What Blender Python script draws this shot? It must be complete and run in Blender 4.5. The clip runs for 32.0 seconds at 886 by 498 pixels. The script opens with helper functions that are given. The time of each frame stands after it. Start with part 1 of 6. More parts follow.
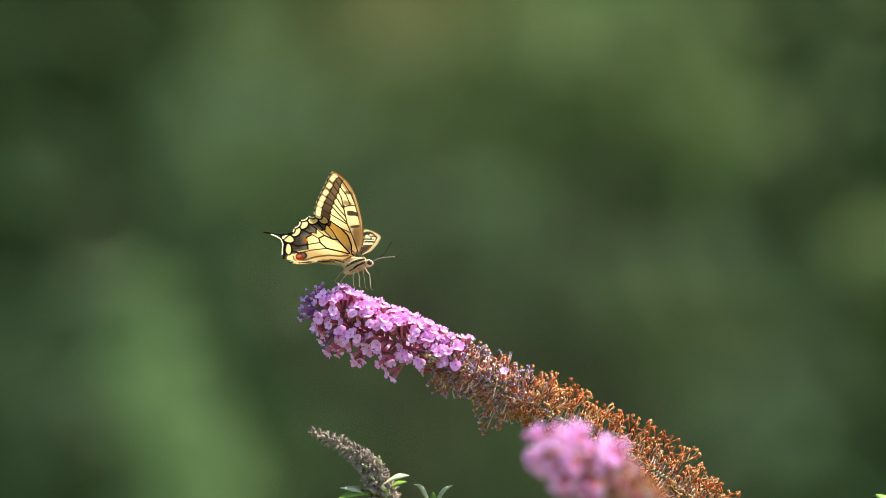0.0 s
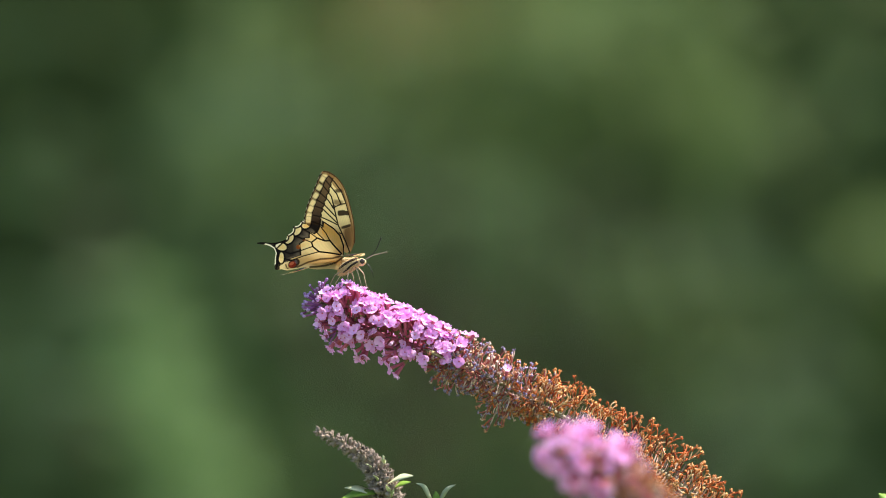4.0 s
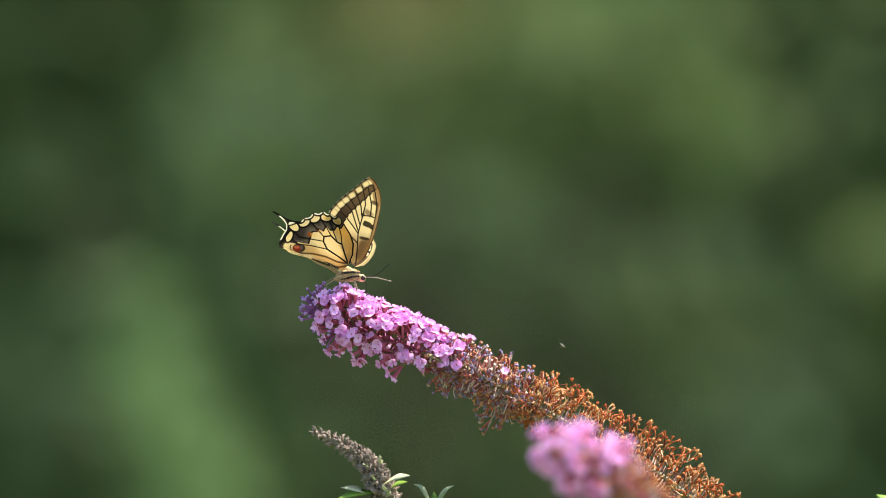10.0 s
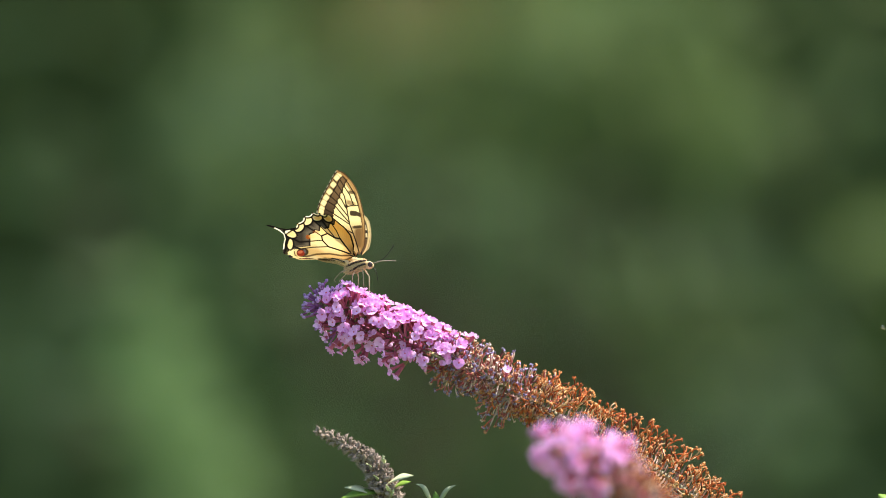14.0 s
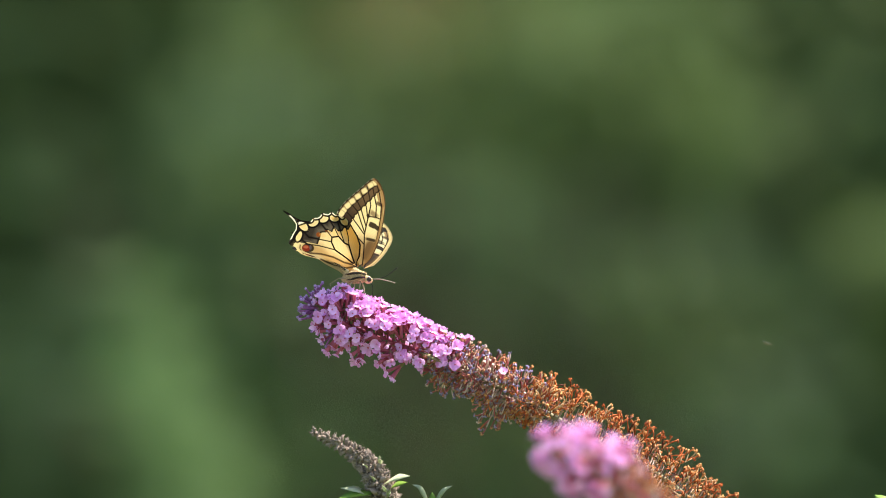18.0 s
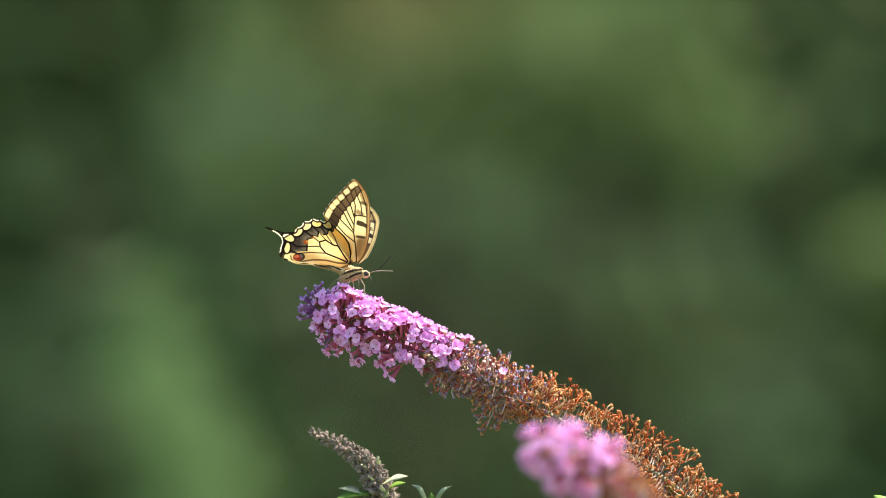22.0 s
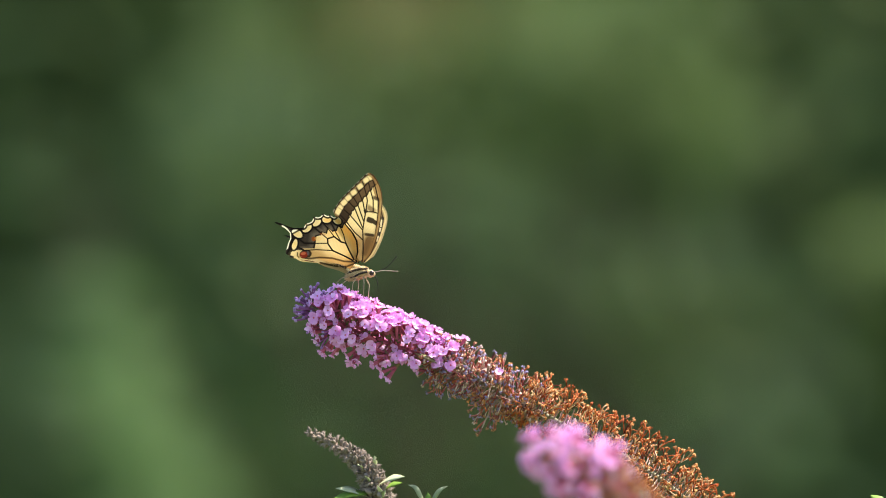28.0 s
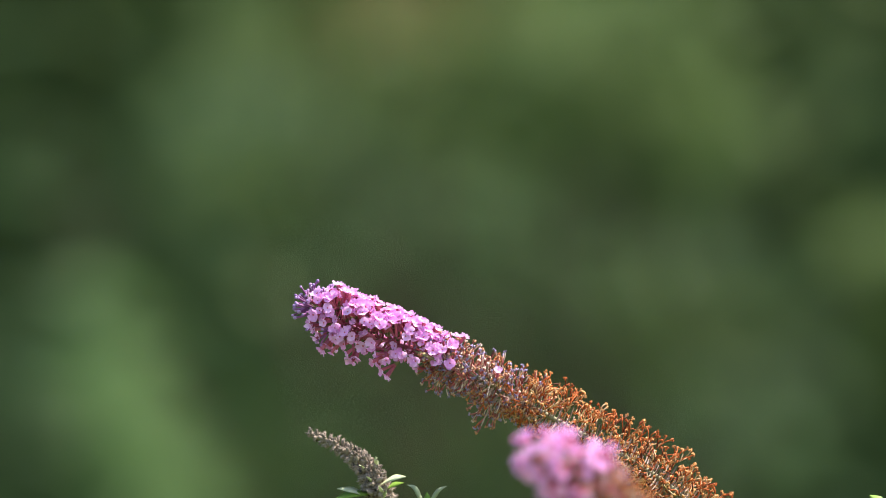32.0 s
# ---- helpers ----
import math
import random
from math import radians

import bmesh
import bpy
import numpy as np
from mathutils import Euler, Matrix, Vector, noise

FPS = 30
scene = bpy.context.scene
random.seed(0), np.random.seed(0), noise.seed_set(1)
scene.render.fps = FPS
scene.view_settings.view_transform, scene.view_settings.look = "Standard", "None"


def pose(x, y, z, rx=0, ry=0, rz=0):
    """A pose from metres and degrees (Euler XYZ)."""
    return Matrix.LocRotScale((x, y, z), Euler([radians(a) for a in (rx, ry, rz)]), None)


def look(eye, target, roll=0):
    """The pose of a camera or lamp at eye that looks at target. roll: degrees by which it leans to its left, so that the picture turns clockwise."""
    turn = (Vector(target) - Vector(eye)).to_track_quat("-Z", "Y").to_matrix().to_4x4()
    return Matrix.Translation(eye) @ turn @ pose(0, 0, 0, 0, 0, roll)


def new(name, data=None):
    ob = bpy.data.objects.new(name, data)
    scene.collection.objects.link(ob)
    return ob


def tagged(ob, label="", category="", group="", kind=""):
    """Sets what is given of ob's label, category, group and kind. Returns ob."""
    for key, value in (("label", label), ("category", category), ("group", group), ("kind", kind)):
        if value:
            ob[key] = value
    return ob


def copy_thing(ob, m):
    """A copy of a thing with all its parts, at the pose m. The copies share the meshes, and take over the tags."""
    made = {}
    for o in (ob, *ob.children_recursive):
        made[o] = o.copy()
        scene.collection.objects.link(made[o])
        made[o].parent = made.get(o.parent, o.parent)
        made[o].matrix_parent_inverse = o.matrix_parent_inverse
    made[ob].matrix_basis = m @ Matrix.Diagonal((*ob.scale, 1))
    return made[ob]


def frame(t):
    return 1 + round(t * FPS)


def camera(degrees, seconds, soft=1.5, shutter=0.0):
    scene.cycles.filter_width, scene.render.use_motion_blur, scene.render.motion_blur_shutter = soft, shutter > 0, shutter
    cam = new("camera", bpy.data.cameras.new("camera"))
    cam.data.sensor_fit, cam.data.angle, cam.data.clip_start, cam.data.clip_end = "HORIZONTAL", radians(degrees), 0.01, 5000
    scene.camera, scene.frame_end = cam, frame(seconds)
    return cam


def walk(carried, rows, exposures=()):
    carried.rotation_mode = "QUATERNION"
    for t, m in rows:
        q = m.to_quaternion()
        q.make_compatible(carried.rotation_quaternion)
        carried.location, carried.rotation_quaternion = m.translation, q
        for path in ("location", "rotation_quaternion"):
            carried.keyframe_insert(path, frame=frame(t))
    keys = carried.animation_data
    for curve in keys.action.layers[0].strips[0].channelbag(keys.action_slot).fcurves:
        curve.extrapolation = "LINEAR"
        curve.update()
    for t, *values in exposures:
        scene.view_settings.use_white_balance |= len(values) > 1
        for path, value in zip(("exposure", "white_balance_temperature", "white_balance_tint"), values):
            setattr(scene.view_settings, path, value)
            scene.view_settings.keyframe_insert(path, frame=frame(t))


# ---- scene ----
S = 0.000235            # metres at the flower for one unit of the picture plan
H = 1.45                # height of the lens
D = 3.5                 # distance from the lens to the flower
LENS = 6.03


def at(px, py, y=0.0):
    """A place in the plan: across, down (units), and metres behind the flower."""
    k = (D + y) / D
    return Vector(((px - 784) * S * k, y, H - (py - 441) * S * k))


# ---- camera ----
cam = camera(LENS, 32.0, soft=0.75, shutter=0.5)
cam.data.dof.use_dof = True
cam.data.dof.focus_distance = D
cam.data.dof.aperture_fstop = 6.2
cam.data.dof.aperture_blades = 0
UNIT = LENS / 1568      # degrees for one unit


def aim(dx, dy):
    """The lens's pose when the picture has drifted by dx, dy units."""
    return pose(0, -D, H, 90 + dy * UNIT, 0, dx * UNIT)


walk(cam, [
    (0, aim(0, 0)), (0.5, aim(0.4, 0.09)), (1, aim(0.55, 0.09)), (1.5, aim(0.16, 0.14)),
    (2, aim(-0.32, 0.09)), (2.5, aim(-0.09, -0.19)), (3, aim(1.16, -0.52)), (3.5, aim(3.1, -0.75)),
    (5.5, aim(8.45, -2.3)), (6, aim(7.88, -1.52)), (6.5, aim(7.21, -1.13)), (7, aim(6.43, -0.94)),
    (7.5, aim(5.85, -0.7)), (8, aim(5.42, -0.28)), (8.5, aim(4.71, 0.28)), (9, aim(3.66, 0.66)),
    (9.5, aim(2.52, 0.75)), (10, aim(1.46, 0.75)), (10.5, aim(0.83, 0.75)), (11, aim(0.98, 0.75)),
    (11.5, aim(1.8, 0.7)), (12, aim(2.9, 0.52)), (12.5, aim(3.99, 0.23)), (13, aim(4.79, 0.05)),
    (13.5, aim(4.98, 0)), (14, aim(4.55, 0)), (14.5, aim(3.85, 0)), (16.5, aim(2.35, 0)),
    (17, aim(1.27, 0.28)), (17.5, aim(-0.03, 0.75)), (18, aim(-1.51, 1.27)), (18.5, aim(-2.94, 1.7)),
    (19, aim(-3.98, 2.05)), (19.5, aim(-4.41, 2.25)), (20, aim(-4.27, 2.3)), (20.5, aim(-3.8, 2.25)),
    (21, aim(-3.33, 2.06)), (21.5, aim(-3.1, 1.77)), (22, aim(-3.1, 1.56)), (22.5, aim(-3.33, 1.5)),
    (23, aim(-3.9, 1.5)), (23.5, aim(-4.8, 1.5)), (24, aim(-5.85, 1.5)), (24.5, aim(-6.82, 1.5)),
    (25, aim(-7.63, 1.5)), (25.5, aim(-8.4, 1.5)), (27.5, aim(-9.15, 1.5)), (28, aim(-8.97, 1.5)),
    (28.5, aim(-8.98, 1.5)), (29, aim(-9.47, 1.5)), (29.5, aim(-10.18, 1.5)), (30, aim(-10.61, 1.5)),
    (30.5, aim(-10.61, 1.5)), (31, aim(-10.33, 1.5)), (31.5, aim(-10.23, 1.5)), (32, aim(-10.7, 1.5)),
])

# ---- light ----
SUN_EL, SUN_AZ = 59, 72     # azimuth: degrees from straight behind the flower (+y) towards +x
world = bpy.data.worlds.new("world")
scene.world = world
world.use_nodes = True
wn = world.node_tree.nodes
sky = wn.new("ShaderNodeTexSky")
sky.sky_type = "NISHITA"
sky.sun_disc = False
sky.sun_elevation = radians(SUN_EL)
sky.sun_rotation = radians(SUN_AZ)
wn["Background"].inputs["Strength"].default_value = 0.13
world.node_tree.links.new(sky.outputs[0], wn["Background"].inputs["Color"])
sun = new("sun", bpy.data.lights.new("sun", "SUN"))
sun.data.energy = 4.5
sun.data.angle = radians(0.53)
sun.data.color = (1.0, 0.94, 0.85)
sun_way = Vector((math.sin(radians(SUN_AZ)) * math.cos(radians(SUN_EL)), math.cos(radians(SUN_AZ)) * math.cos(radians(SUN_EL)), math.sin(radians(SUN_EL))))
sun.matrix_world = look(sun_way * 20, (0, 0, 0))
scene.view_settings.exposure = 1.35


# ---- materials ----
def lin(r, g, b):
    """Linear colour from 0..255 values."""
    return tuple(((c / 255) / 12.92 if c <= 10 else ((c / 255 + 0.055) / 1.055) ** 2.4) for c in (r, g, b)) + (1.0,)


def organic(name, dark, light, size=400.0, rough=0.6, trans=0.0, spread=0.35, bump=0.15, spec=0.3, coat=None):
    """Plant or insect tissue: two tones mixed by noise at two scales and by piece, with some light let through."""
    mat = bpy.data.materials.new(name)
    mat.use_nodes = True
    nt = mat.node_tree
    n, l = nt.nodes, nt.links
    bsdf = n["Principled BSDF"]
    out = n["Material Output"]
    tex = n.new("ShaderNodeTexCoord")
    n1 = n.new("ShaderNodeTexNoise")
    n1.inputs["Scale"].default_value = size
    n1.inputs["Detail"].default_value = 4
    n2 = n.new("ShaderNodeTexNoise")
    n2.inputs["Scale"].default_value = size * 0.13
    l.new(tex.outputs["Object"], n1.inputs["Vector"])
    l.new(tex.outputs["Object"], n2.inputs["Vector"])
    info = n.new("ShaderNodeObjectInfo")
    geo = n.new("ShaderNodeNewGeometry")
    add = n.new("ShaderNodeMath")
    add.operation = "ADD"
    l.new(info.outputs["Random"], add.inputs[0])
    l.new(geo.outputs["Random Per Island"], add.inputs[1])
    frac = n.new("ShaderNodeMath")
    frac.operation = "FRACT"
    l.new(add.outputs[0], frac.inputs[0])
    mul = n.new("ShaderNodeMath")
    mul.operation = "MULTIPLY"
    mul.inputs[1].default_value = spread
    l.new(frac.outputs[0], mul.inputs[0])
    s1 = n.new("ShaderNodeMath")
    s1.operation = "MULTIPLY_ADD"
    s1.inputs[1].default_value = 0.55
    l.new(n1.outputs["Fac"], s1.inputs[0])
    l.new(mul.outputs[0], s1.inputs[2])
    s2 = n.new("ShaderNodeMath")
    s2.operation = "MULTIPLY_ADD"
    s2.inputs[1].default_value = 0.45
    l.new(n2.outputs["Fac"], s2.inputs[0])
    l.new(s1.outputs[0], s2.inputs[2])
    ramp = n.new("ShaderNodeValToRGB")
    ramp.color_ramp.elements[0].position = 0.3
    ramp.color_ramp.elements[0].color = dark
    ramp.color_ramp.elements[1].position = 0.9
    ramp.color_ramp.elements[1].color = light
    l.new(s2.outputs[0], ramp.inputs["Fac"])
    l.new(ramp.outputs["Color"], bsdf.inputs["Base Color"])
    bsdf.inputs["Roughness"].default_value = rough
    bsdf.inputs["Specular IOR Level"].default_value = spec
    if bump:
        bp = n.new("ShaderNodeBump")
        bp.inputs["Strength"].default_value = bump
        bp.inputs["Distance"].default_value = 0.3 / size
        l.new(n1.outputs["Fac"], bp.inputs["Height"])
        l.new(bp.outputs["Normal"], bsdf.inputs["Normal"])
    if trans:
        tr = n.new("ShaderNodeBsdfTranslucent")
        l.new(ramp.outputs["Color"], tr.inputs["Color"])
        mix = n.new("ShaderNodeMixShader")
        mix.inputs["Fac"].default_value = trans
        l.new(bsdf.outputs[0], mix.inputs[1])
        l.new(tr.outputs[0], mix.inputs[2])
        l.new(mix.outputs[0], out.inputs["Surface"])
    return mat


def scaled_wing(name, attribute):
    """Wing scales: the colour comes from the wing's own pattern, with fine dust of scales."""
    mat = bpy.data.materials.new(name)
    mat.use_nodes = True
    nt = mat.node_tree
    n, l = nt.nodes, nt.links
    bsdf = n["Principled BSDF"]
    col = n.new("ShaderNodeAttribute")
    col.attribute_name = attribute
    tex = n.new("ShaderNodeTexCoord")
    nz = n.new("ShaderNodeTexNoise")
    nz.inputs["Scale"].default_value = 2600
    nz.inputs["Detail"].default_value = 2
    l.new(tex.outputs["Object"], nz.inputs["Vector"])
    mixc = n.new("ShaderNodeMix")
    mixc.data_type = "RGBA"
    mixc.blend_type = "MULTIPLY"
    mixc.inputs["Factor"].default_value = 0.12
    l.new(col.outputs["Color"], mixc.inputs["A"])
    l.new(nz.outputs["Color"], mixc.inputs["B"])
    l.new(mixc.outputs["Result"], bsdf.inputs["Base Color"])
    bsdf.inputs["Roughness"].default_value = 0.75
    bsdf.inputs["Specular IOR Level"].default_value = 0.15
    bp = n.new("ShaderNodeBump")
    bp.inputs["Strength"].default_value = 0.1
    bp.inputs["Distance"].default_value = 0.0001
    l.new(nz.outputs["Fac"], bp.inputs["Height"])
    l.new(bp.outputs["Normal"], bsdf.inputs["Normal"])
    tr = n.new("ShaderNodeBsdfTranslucent")
    through_light = n.new("ShaderNodeGamma")
    through_light.inputs["Gamma"].default_value = 0.92
    l.new(mixc.outputs["Result"], through_light.inputs["Color"])
    l.new(through_light.outputs["Color"], tr.inputs["Color"])
    mix = n.new("ShaderNodeMixShader")
    mix.inputs["Fac"].default_value = 0.6
    l.new(bsdf.outputs[0], mix.inputs[1])
    l.new(tr.outputs[0], mix.inputs[2])
    l.new(mix.outputs[0], n["Material Output"].inputs["Surface"])
    return mat


PETAL = organic("petal", lin(230, 130, 212), lin(255, 208, 248), 500, 0.55, 0.38, 0.45, 0.1, 0.2)
THROAT = organic("throat", lin(200, 70, 90), lin(225, 110, 120), 500, 0.6, 0.2)
TUBE = organic("corolla_tube", lin(138, 42, 60), lin(214, 116, 138), 500, 0.5, 0.2, 0.5)
BUD = organic("bud_skin", lin(84, 34, 74), lin(168, 100, 158), 500, 0.5, 0.2, 0.6)
BUD_TIP = organic("bud_tip", lin(128, 80, 150), lin(204, 164, 214), 500, 0.5, 0.2, 0.6)
CALYX = organic("calyx", lin(84, 82, 50), lin(146, 138, 92), 600, 0.6, 0.1, 0.5)
WILT = organic("wilted_corolla", lin(58, 22, 30), lin(188, 98, 92), 500, 0.6, 0.08, 0.95)
WILT_PALE = organic("bleached_corolla", lin(112, 80, 70), lin(234, 206, 188), 500, 0.6, 0.15, 0.9)
WILT_TIP = organic("wilted_lobes", lin(44, 34, 56), lin(168, 152, 184), 600, 0.6, 0.1, 0.95)
WILT_BROWN = organic("withered_lobes", lin(88, 42, 34), lin(214, 152, 112), 600, 0.6, 0.15, 0.9)
STRAW = organic("straw_corolla", lin(138, 92, 50), lin(232, 200, 150), 500, 0.6, 0.2, 0.9)
DRY = organic("dry_corolla", lin(74, 27, 10), lin(206, 108, 50), 500, 0.6, 0.2, 0.9)
DRY_DARK = organic("dark_dry_corolla", lin(40, 18, 11), lin(118, 58, 34), 500, 0.6, 0.1, 0.9)
DRY_TIP = organic("dry_lobes", lin(146, 66, 22), lin(240, 172, 104), 600, 0.6, 0.2, 0.9)
STALK = organic("stalk", lin(80, 60, 52), lin(184, 158, 140), 300, 0.6, 0.0, 0.6)
AXIS = organic("axis_bark", lin(98, 92, 62), lin(172, 162, 122), 250, 0.6, 0.0, 0.3)
SEED = organic("seed_capsule", lin(12, 9, 8), lin(146, 129, 114), 500, 0.75, 0.0, 0.9, 0.4)
GREY_LEAF = organic("felted_leaf", lin(146, 156, 116), lin(204, 208, 168), 200, 0.7, 0.3, 0.5)
LEAF = organic("leaf", lin(92, 128, 40), lin(150, 180, 76), 150, 0.5, 0.35, 0.6)
FUR = organic("body_fur", lin(140, 102, 58), lin(236, 204, 150), 700, 0.85, 0.1, 0.6)
DARK_FUR = organic("dark_fur", lin(30, 23, 17), lin(66, 50, 36), 900, 0.85)
PALE_HORN = organic("pale_horn", lin(120, 104, 84), lin(190, 172, 140), 900, 0.5)
HORN = organic("black_horn", lin(24, 20, 18), lin(52, 44, 36), 900, 0.4)
LEG = organic("leg_skin", lin(104, 86, 62), lin(205, 185, 145), 900, 0.6, 0.0, 0.3)
EYE = organic("compound_eye", lin(40, 26, 20), lin(75, 52, 40), 3000, 0.25, 0, 0, 0.2, 0.5)
WING_LOW = scaled_wing("wing_scales", "pattern")


# ---- helpers for building ----
def obj(name, mesh, mats, parent=None, label="", m=None):
    for mt in mats:
        if mt.name not in mesh.materials:
            mesh.materials.append(mt)
    ob = new(name, mesh)
    if parent:
        ob.parent = parent
    if m is not None:
        ob.matrix_basis = m
    if label:
        tagged(ob, label)
    return ob


def part(name, bm, material, parent, label="", m=None, smooth=True):
    mesh = bpy.data.meshes.new(name)
    bm.to_mesh(mesh)
    bm.free()
    if smooth:
        mesh.polygons.foreach_set("use_smooth", [True] * len(mesh.polygons))
    return obj(name, mesh, [material], parent, label, m)


def raw(name, verts, faces, mats, slots=None, smooth=True):
    mesh = bpy.data.meshes.new(name)
    mesh.from_pydata([tuple(v) for v in verts], [], faces)
    for mt in mats:
        mesh.materials.append(mt)
    if slots is not None:
        mesh.polygons.foreach_set("material_index", slots)
    if smooth:
        mesh.polygons.foreach_set("use_smooth", [True] * len(mesh.polygons))
    mesh.update()
    return mesh


def spline(points, n):
    """n places along a smooth curve through the points."""
    p = [Vector(q) for q in points]
    p = [2 * p[0] - p[1]] + p + [2 * p[-1] - p[-2]]
    out = []
    segs = len(p) - 3
    for i in range(n):
        f = i / (n - 1) * segs
        k = min(int(f), segs - 1)
        u = f - k
        a, b, c, d = p[k:k + 4]
        out.append(0.5 * ((2 * b) + (c - a) * u + (2 * a - 5 * b + 4 * c - d) * u * u + (3 * b - a - 3 * c + d) * u ** 3))
    return out


class Soup:
    """Gathers verts and faces of one mesh."""

    def __init__(self):
        self.v, self.f, self.s = [], [], []

    def tube(self, path, radii, sides=6, slot=0, cap=True):
        path = [Vector(p) for p in path]
        start = len(self.v)
        side = None
        for i, p in enumerate(path):
            way = (path[min(i + 1, len(path) - 1)] - path[max(i - 1, 0)]).normalized()
            if side is None:
                side = way.orthogonal().normalized()
            side = (side - way * side.dot(way)).normalized()
            other = way.cross(side)
            r = radii[i] if hasattr(radii, "__len__") else radii
            for k in range(sides):
                a = 2 * math.pi * k / sides
                self.v.append(p + (side * math.cos(a) + other * math.sin(a)) * r)
        for i in range(len(path) - 1):
            for k in range(sides):
                a, b = start + i * sides + k, start + i * sides + (k + 1) % sides
                self.f.append((a, b, b + sides, a + sides))
                self.s.append(slot)
        if cap:
            self.f.append(tuple(start + k for k in reversed(range(sides))))
            self.f.append(tuple(start + (len(path) - 1) * sides + k for k in range(sides)))
            self.s += [slot, slot]

    def ball(self, c, r, rings=5, sides=8, slot=0, m=None):
        start = len(self.v)
        c = Vector(c)
        r = Vector(r) if hasattr(r, "__len__") else Vector((r, r, r))
        for i in range(rings + 1):
            a = math.pi * i / rings
            for k in range(sides):
                b = 2 * math.pi * k / sides
                q = Vector((math.sin(a) * math.cos(b) * r.x, math.sin(a) * math.sin(b) * r.y, math.cos(a) * r.z))
                self.v.append(c + (m @ q if m else q))
        for i in range(rings):
            for k in range(sides):
                a, b = start + i * sides + k, start + i * sides + (k + 1) % sides
                self.f.append((a, a + sides, b + sides, b))
                self.s.append(slot)

    def blade(self, points, widths, normal, thick=0.0002, slot=0, fold=0.15):
        """A leaf or petal along points: widths across, with a folded midrib and a back face."""
        start = len(self.v)
        points = [Vector(p) for p in points]
        normal = Vector(normal)
        for i, p in enumerate(points):
            way = (points[min(i + 1, len(points) - 1)] - points[max(i - 1, 0)]).normalized()
            across = way.cross(normal).normalized()
            up = across.cross(way).normalized()
            w = widths[i]
            for off, lift in ((-w, w * fold), (0, 0), (w, w * fold)):
                self.v.append(p + across * off + up * lift)
            self.v.append(p - up * thick)
        for i in range(len(points) - 1):
            a = start + i * 4
            self.f += [(a, a + 1, a + 5, a + 4), (a + 1, a + 2, a + 6, a + 5), (a + 3, a, a + 4, a + 7), (a + 2, a + 3, a + 7, a + 6)]
            self.s += [slot] * 4

    def mesh(self, name, mats, smooth=True):
        return raw(name, self.v, self.f, mats, self.s, smooth)


def facing(way, spin=0.0):
    """A turn whose z axis goes along way."""
    return way.to_track_quat("Z", "Y").to_matrix().to_4x4() @ Matrix.Rotation(spin, 4, "Z")


# ---- ground ----
GRASS = organic("grass_ground", lin(52, 66, 30), lin(104, 118, 60), 6, 0.9, 0.0, 0.0, 0.5)
bm = bmesh.new()
bmesh.ops.create_grid(bm, x_segments=40, y_segments=40, size=600)
for v in bm.verts:
    v.co.z = 0 if v.co.length < 60 else noise.noise(v.co * 0.01) * 1.5 - 0.8
g = part("ground", bm, GRASS, None)
tagged(g, "mown green lawn stretching to the horizon", "ground", kind="structure")


# ---- flower spikes ----
def floret_mesh(seed, length, spread, closed=0.0):
    """An open floret: calyx, slim tube, four rounded lobes."""
    rnd = random.Random(seed)
    s = Soup()
    bend = Vector((rnd.uniform(-1, 1), rnd.uniform(-1, 1), 0)) * length * 0.06
    path = [Vector((0, 0, 0)), bend * 0.6 + Vector((0, 0, length * 0.35)), bend + Vector((0, 0, length * 0.75)), bend * 1.1 + Vector((0, 0, length))]
    s.tube(path, [0.00035, 0.0006, 0.00065, 0.0009], 6, 0, cap=False)
    s.tube([(0, 0, -0.0004), bend * 0.2 + Vector((0, 0, length * 0.2))], [0.0004, 0.0008], 6, 1, cap=False)
    top = path[-1]
    petals = Soup()
    for k in range(4):
        a = k * math.pi / 2 + rnd.uniform(-0.2, 0.2)
        out = Vector((math.cos(a), math.sin(a), 0))
        side = Vector((-math.sin(a), math.cos(a), 0))
        lift = rnd.uniform(0.0, 0.55) + closed
        r = spread * rnd.uniform(0.85, 1.12)
        ripple = rnd.uniform(0, 6.28)
        st = len(petals.v)
        for i, (f, w) in enumerate(((0.14, 0.2), (0.42, 0.44), (0.68, 0.6), (0.88, 0.58), (1.02, 0.38))):
            for j in (-1, -0.5, 0, 0.5, 1):
                up = lift * r * f * f + 0.22 * r * f * j * j + 0.09 * r * f * math.sin(ripple + 3.2 * j + 2 * f)
                far = f - (0.13 * j * j if i == 4 else 0.05 * j * j) + (0.04 if i == 4 and abs(j) == 0.5 else 0)
                petals.v.append(top + out * r * far + side * j * w * r + Vector((0, 0, up)))
        for i in range(4):
            for j in range(4):
                q = st + i * 5 + j
                petals.f.append((q, q + 1, q + 6, q + 5))
                petals.s.append(0)
    s.ball(top - Vector((0, 0, 0.0001)), (0.00055, 0.00055, 0.0002), 3, 6, 2)
    return s.mesh("floret", [TUBE, CALYX, THROAT]), petals.mesh("corolla_limb", [PETAL])


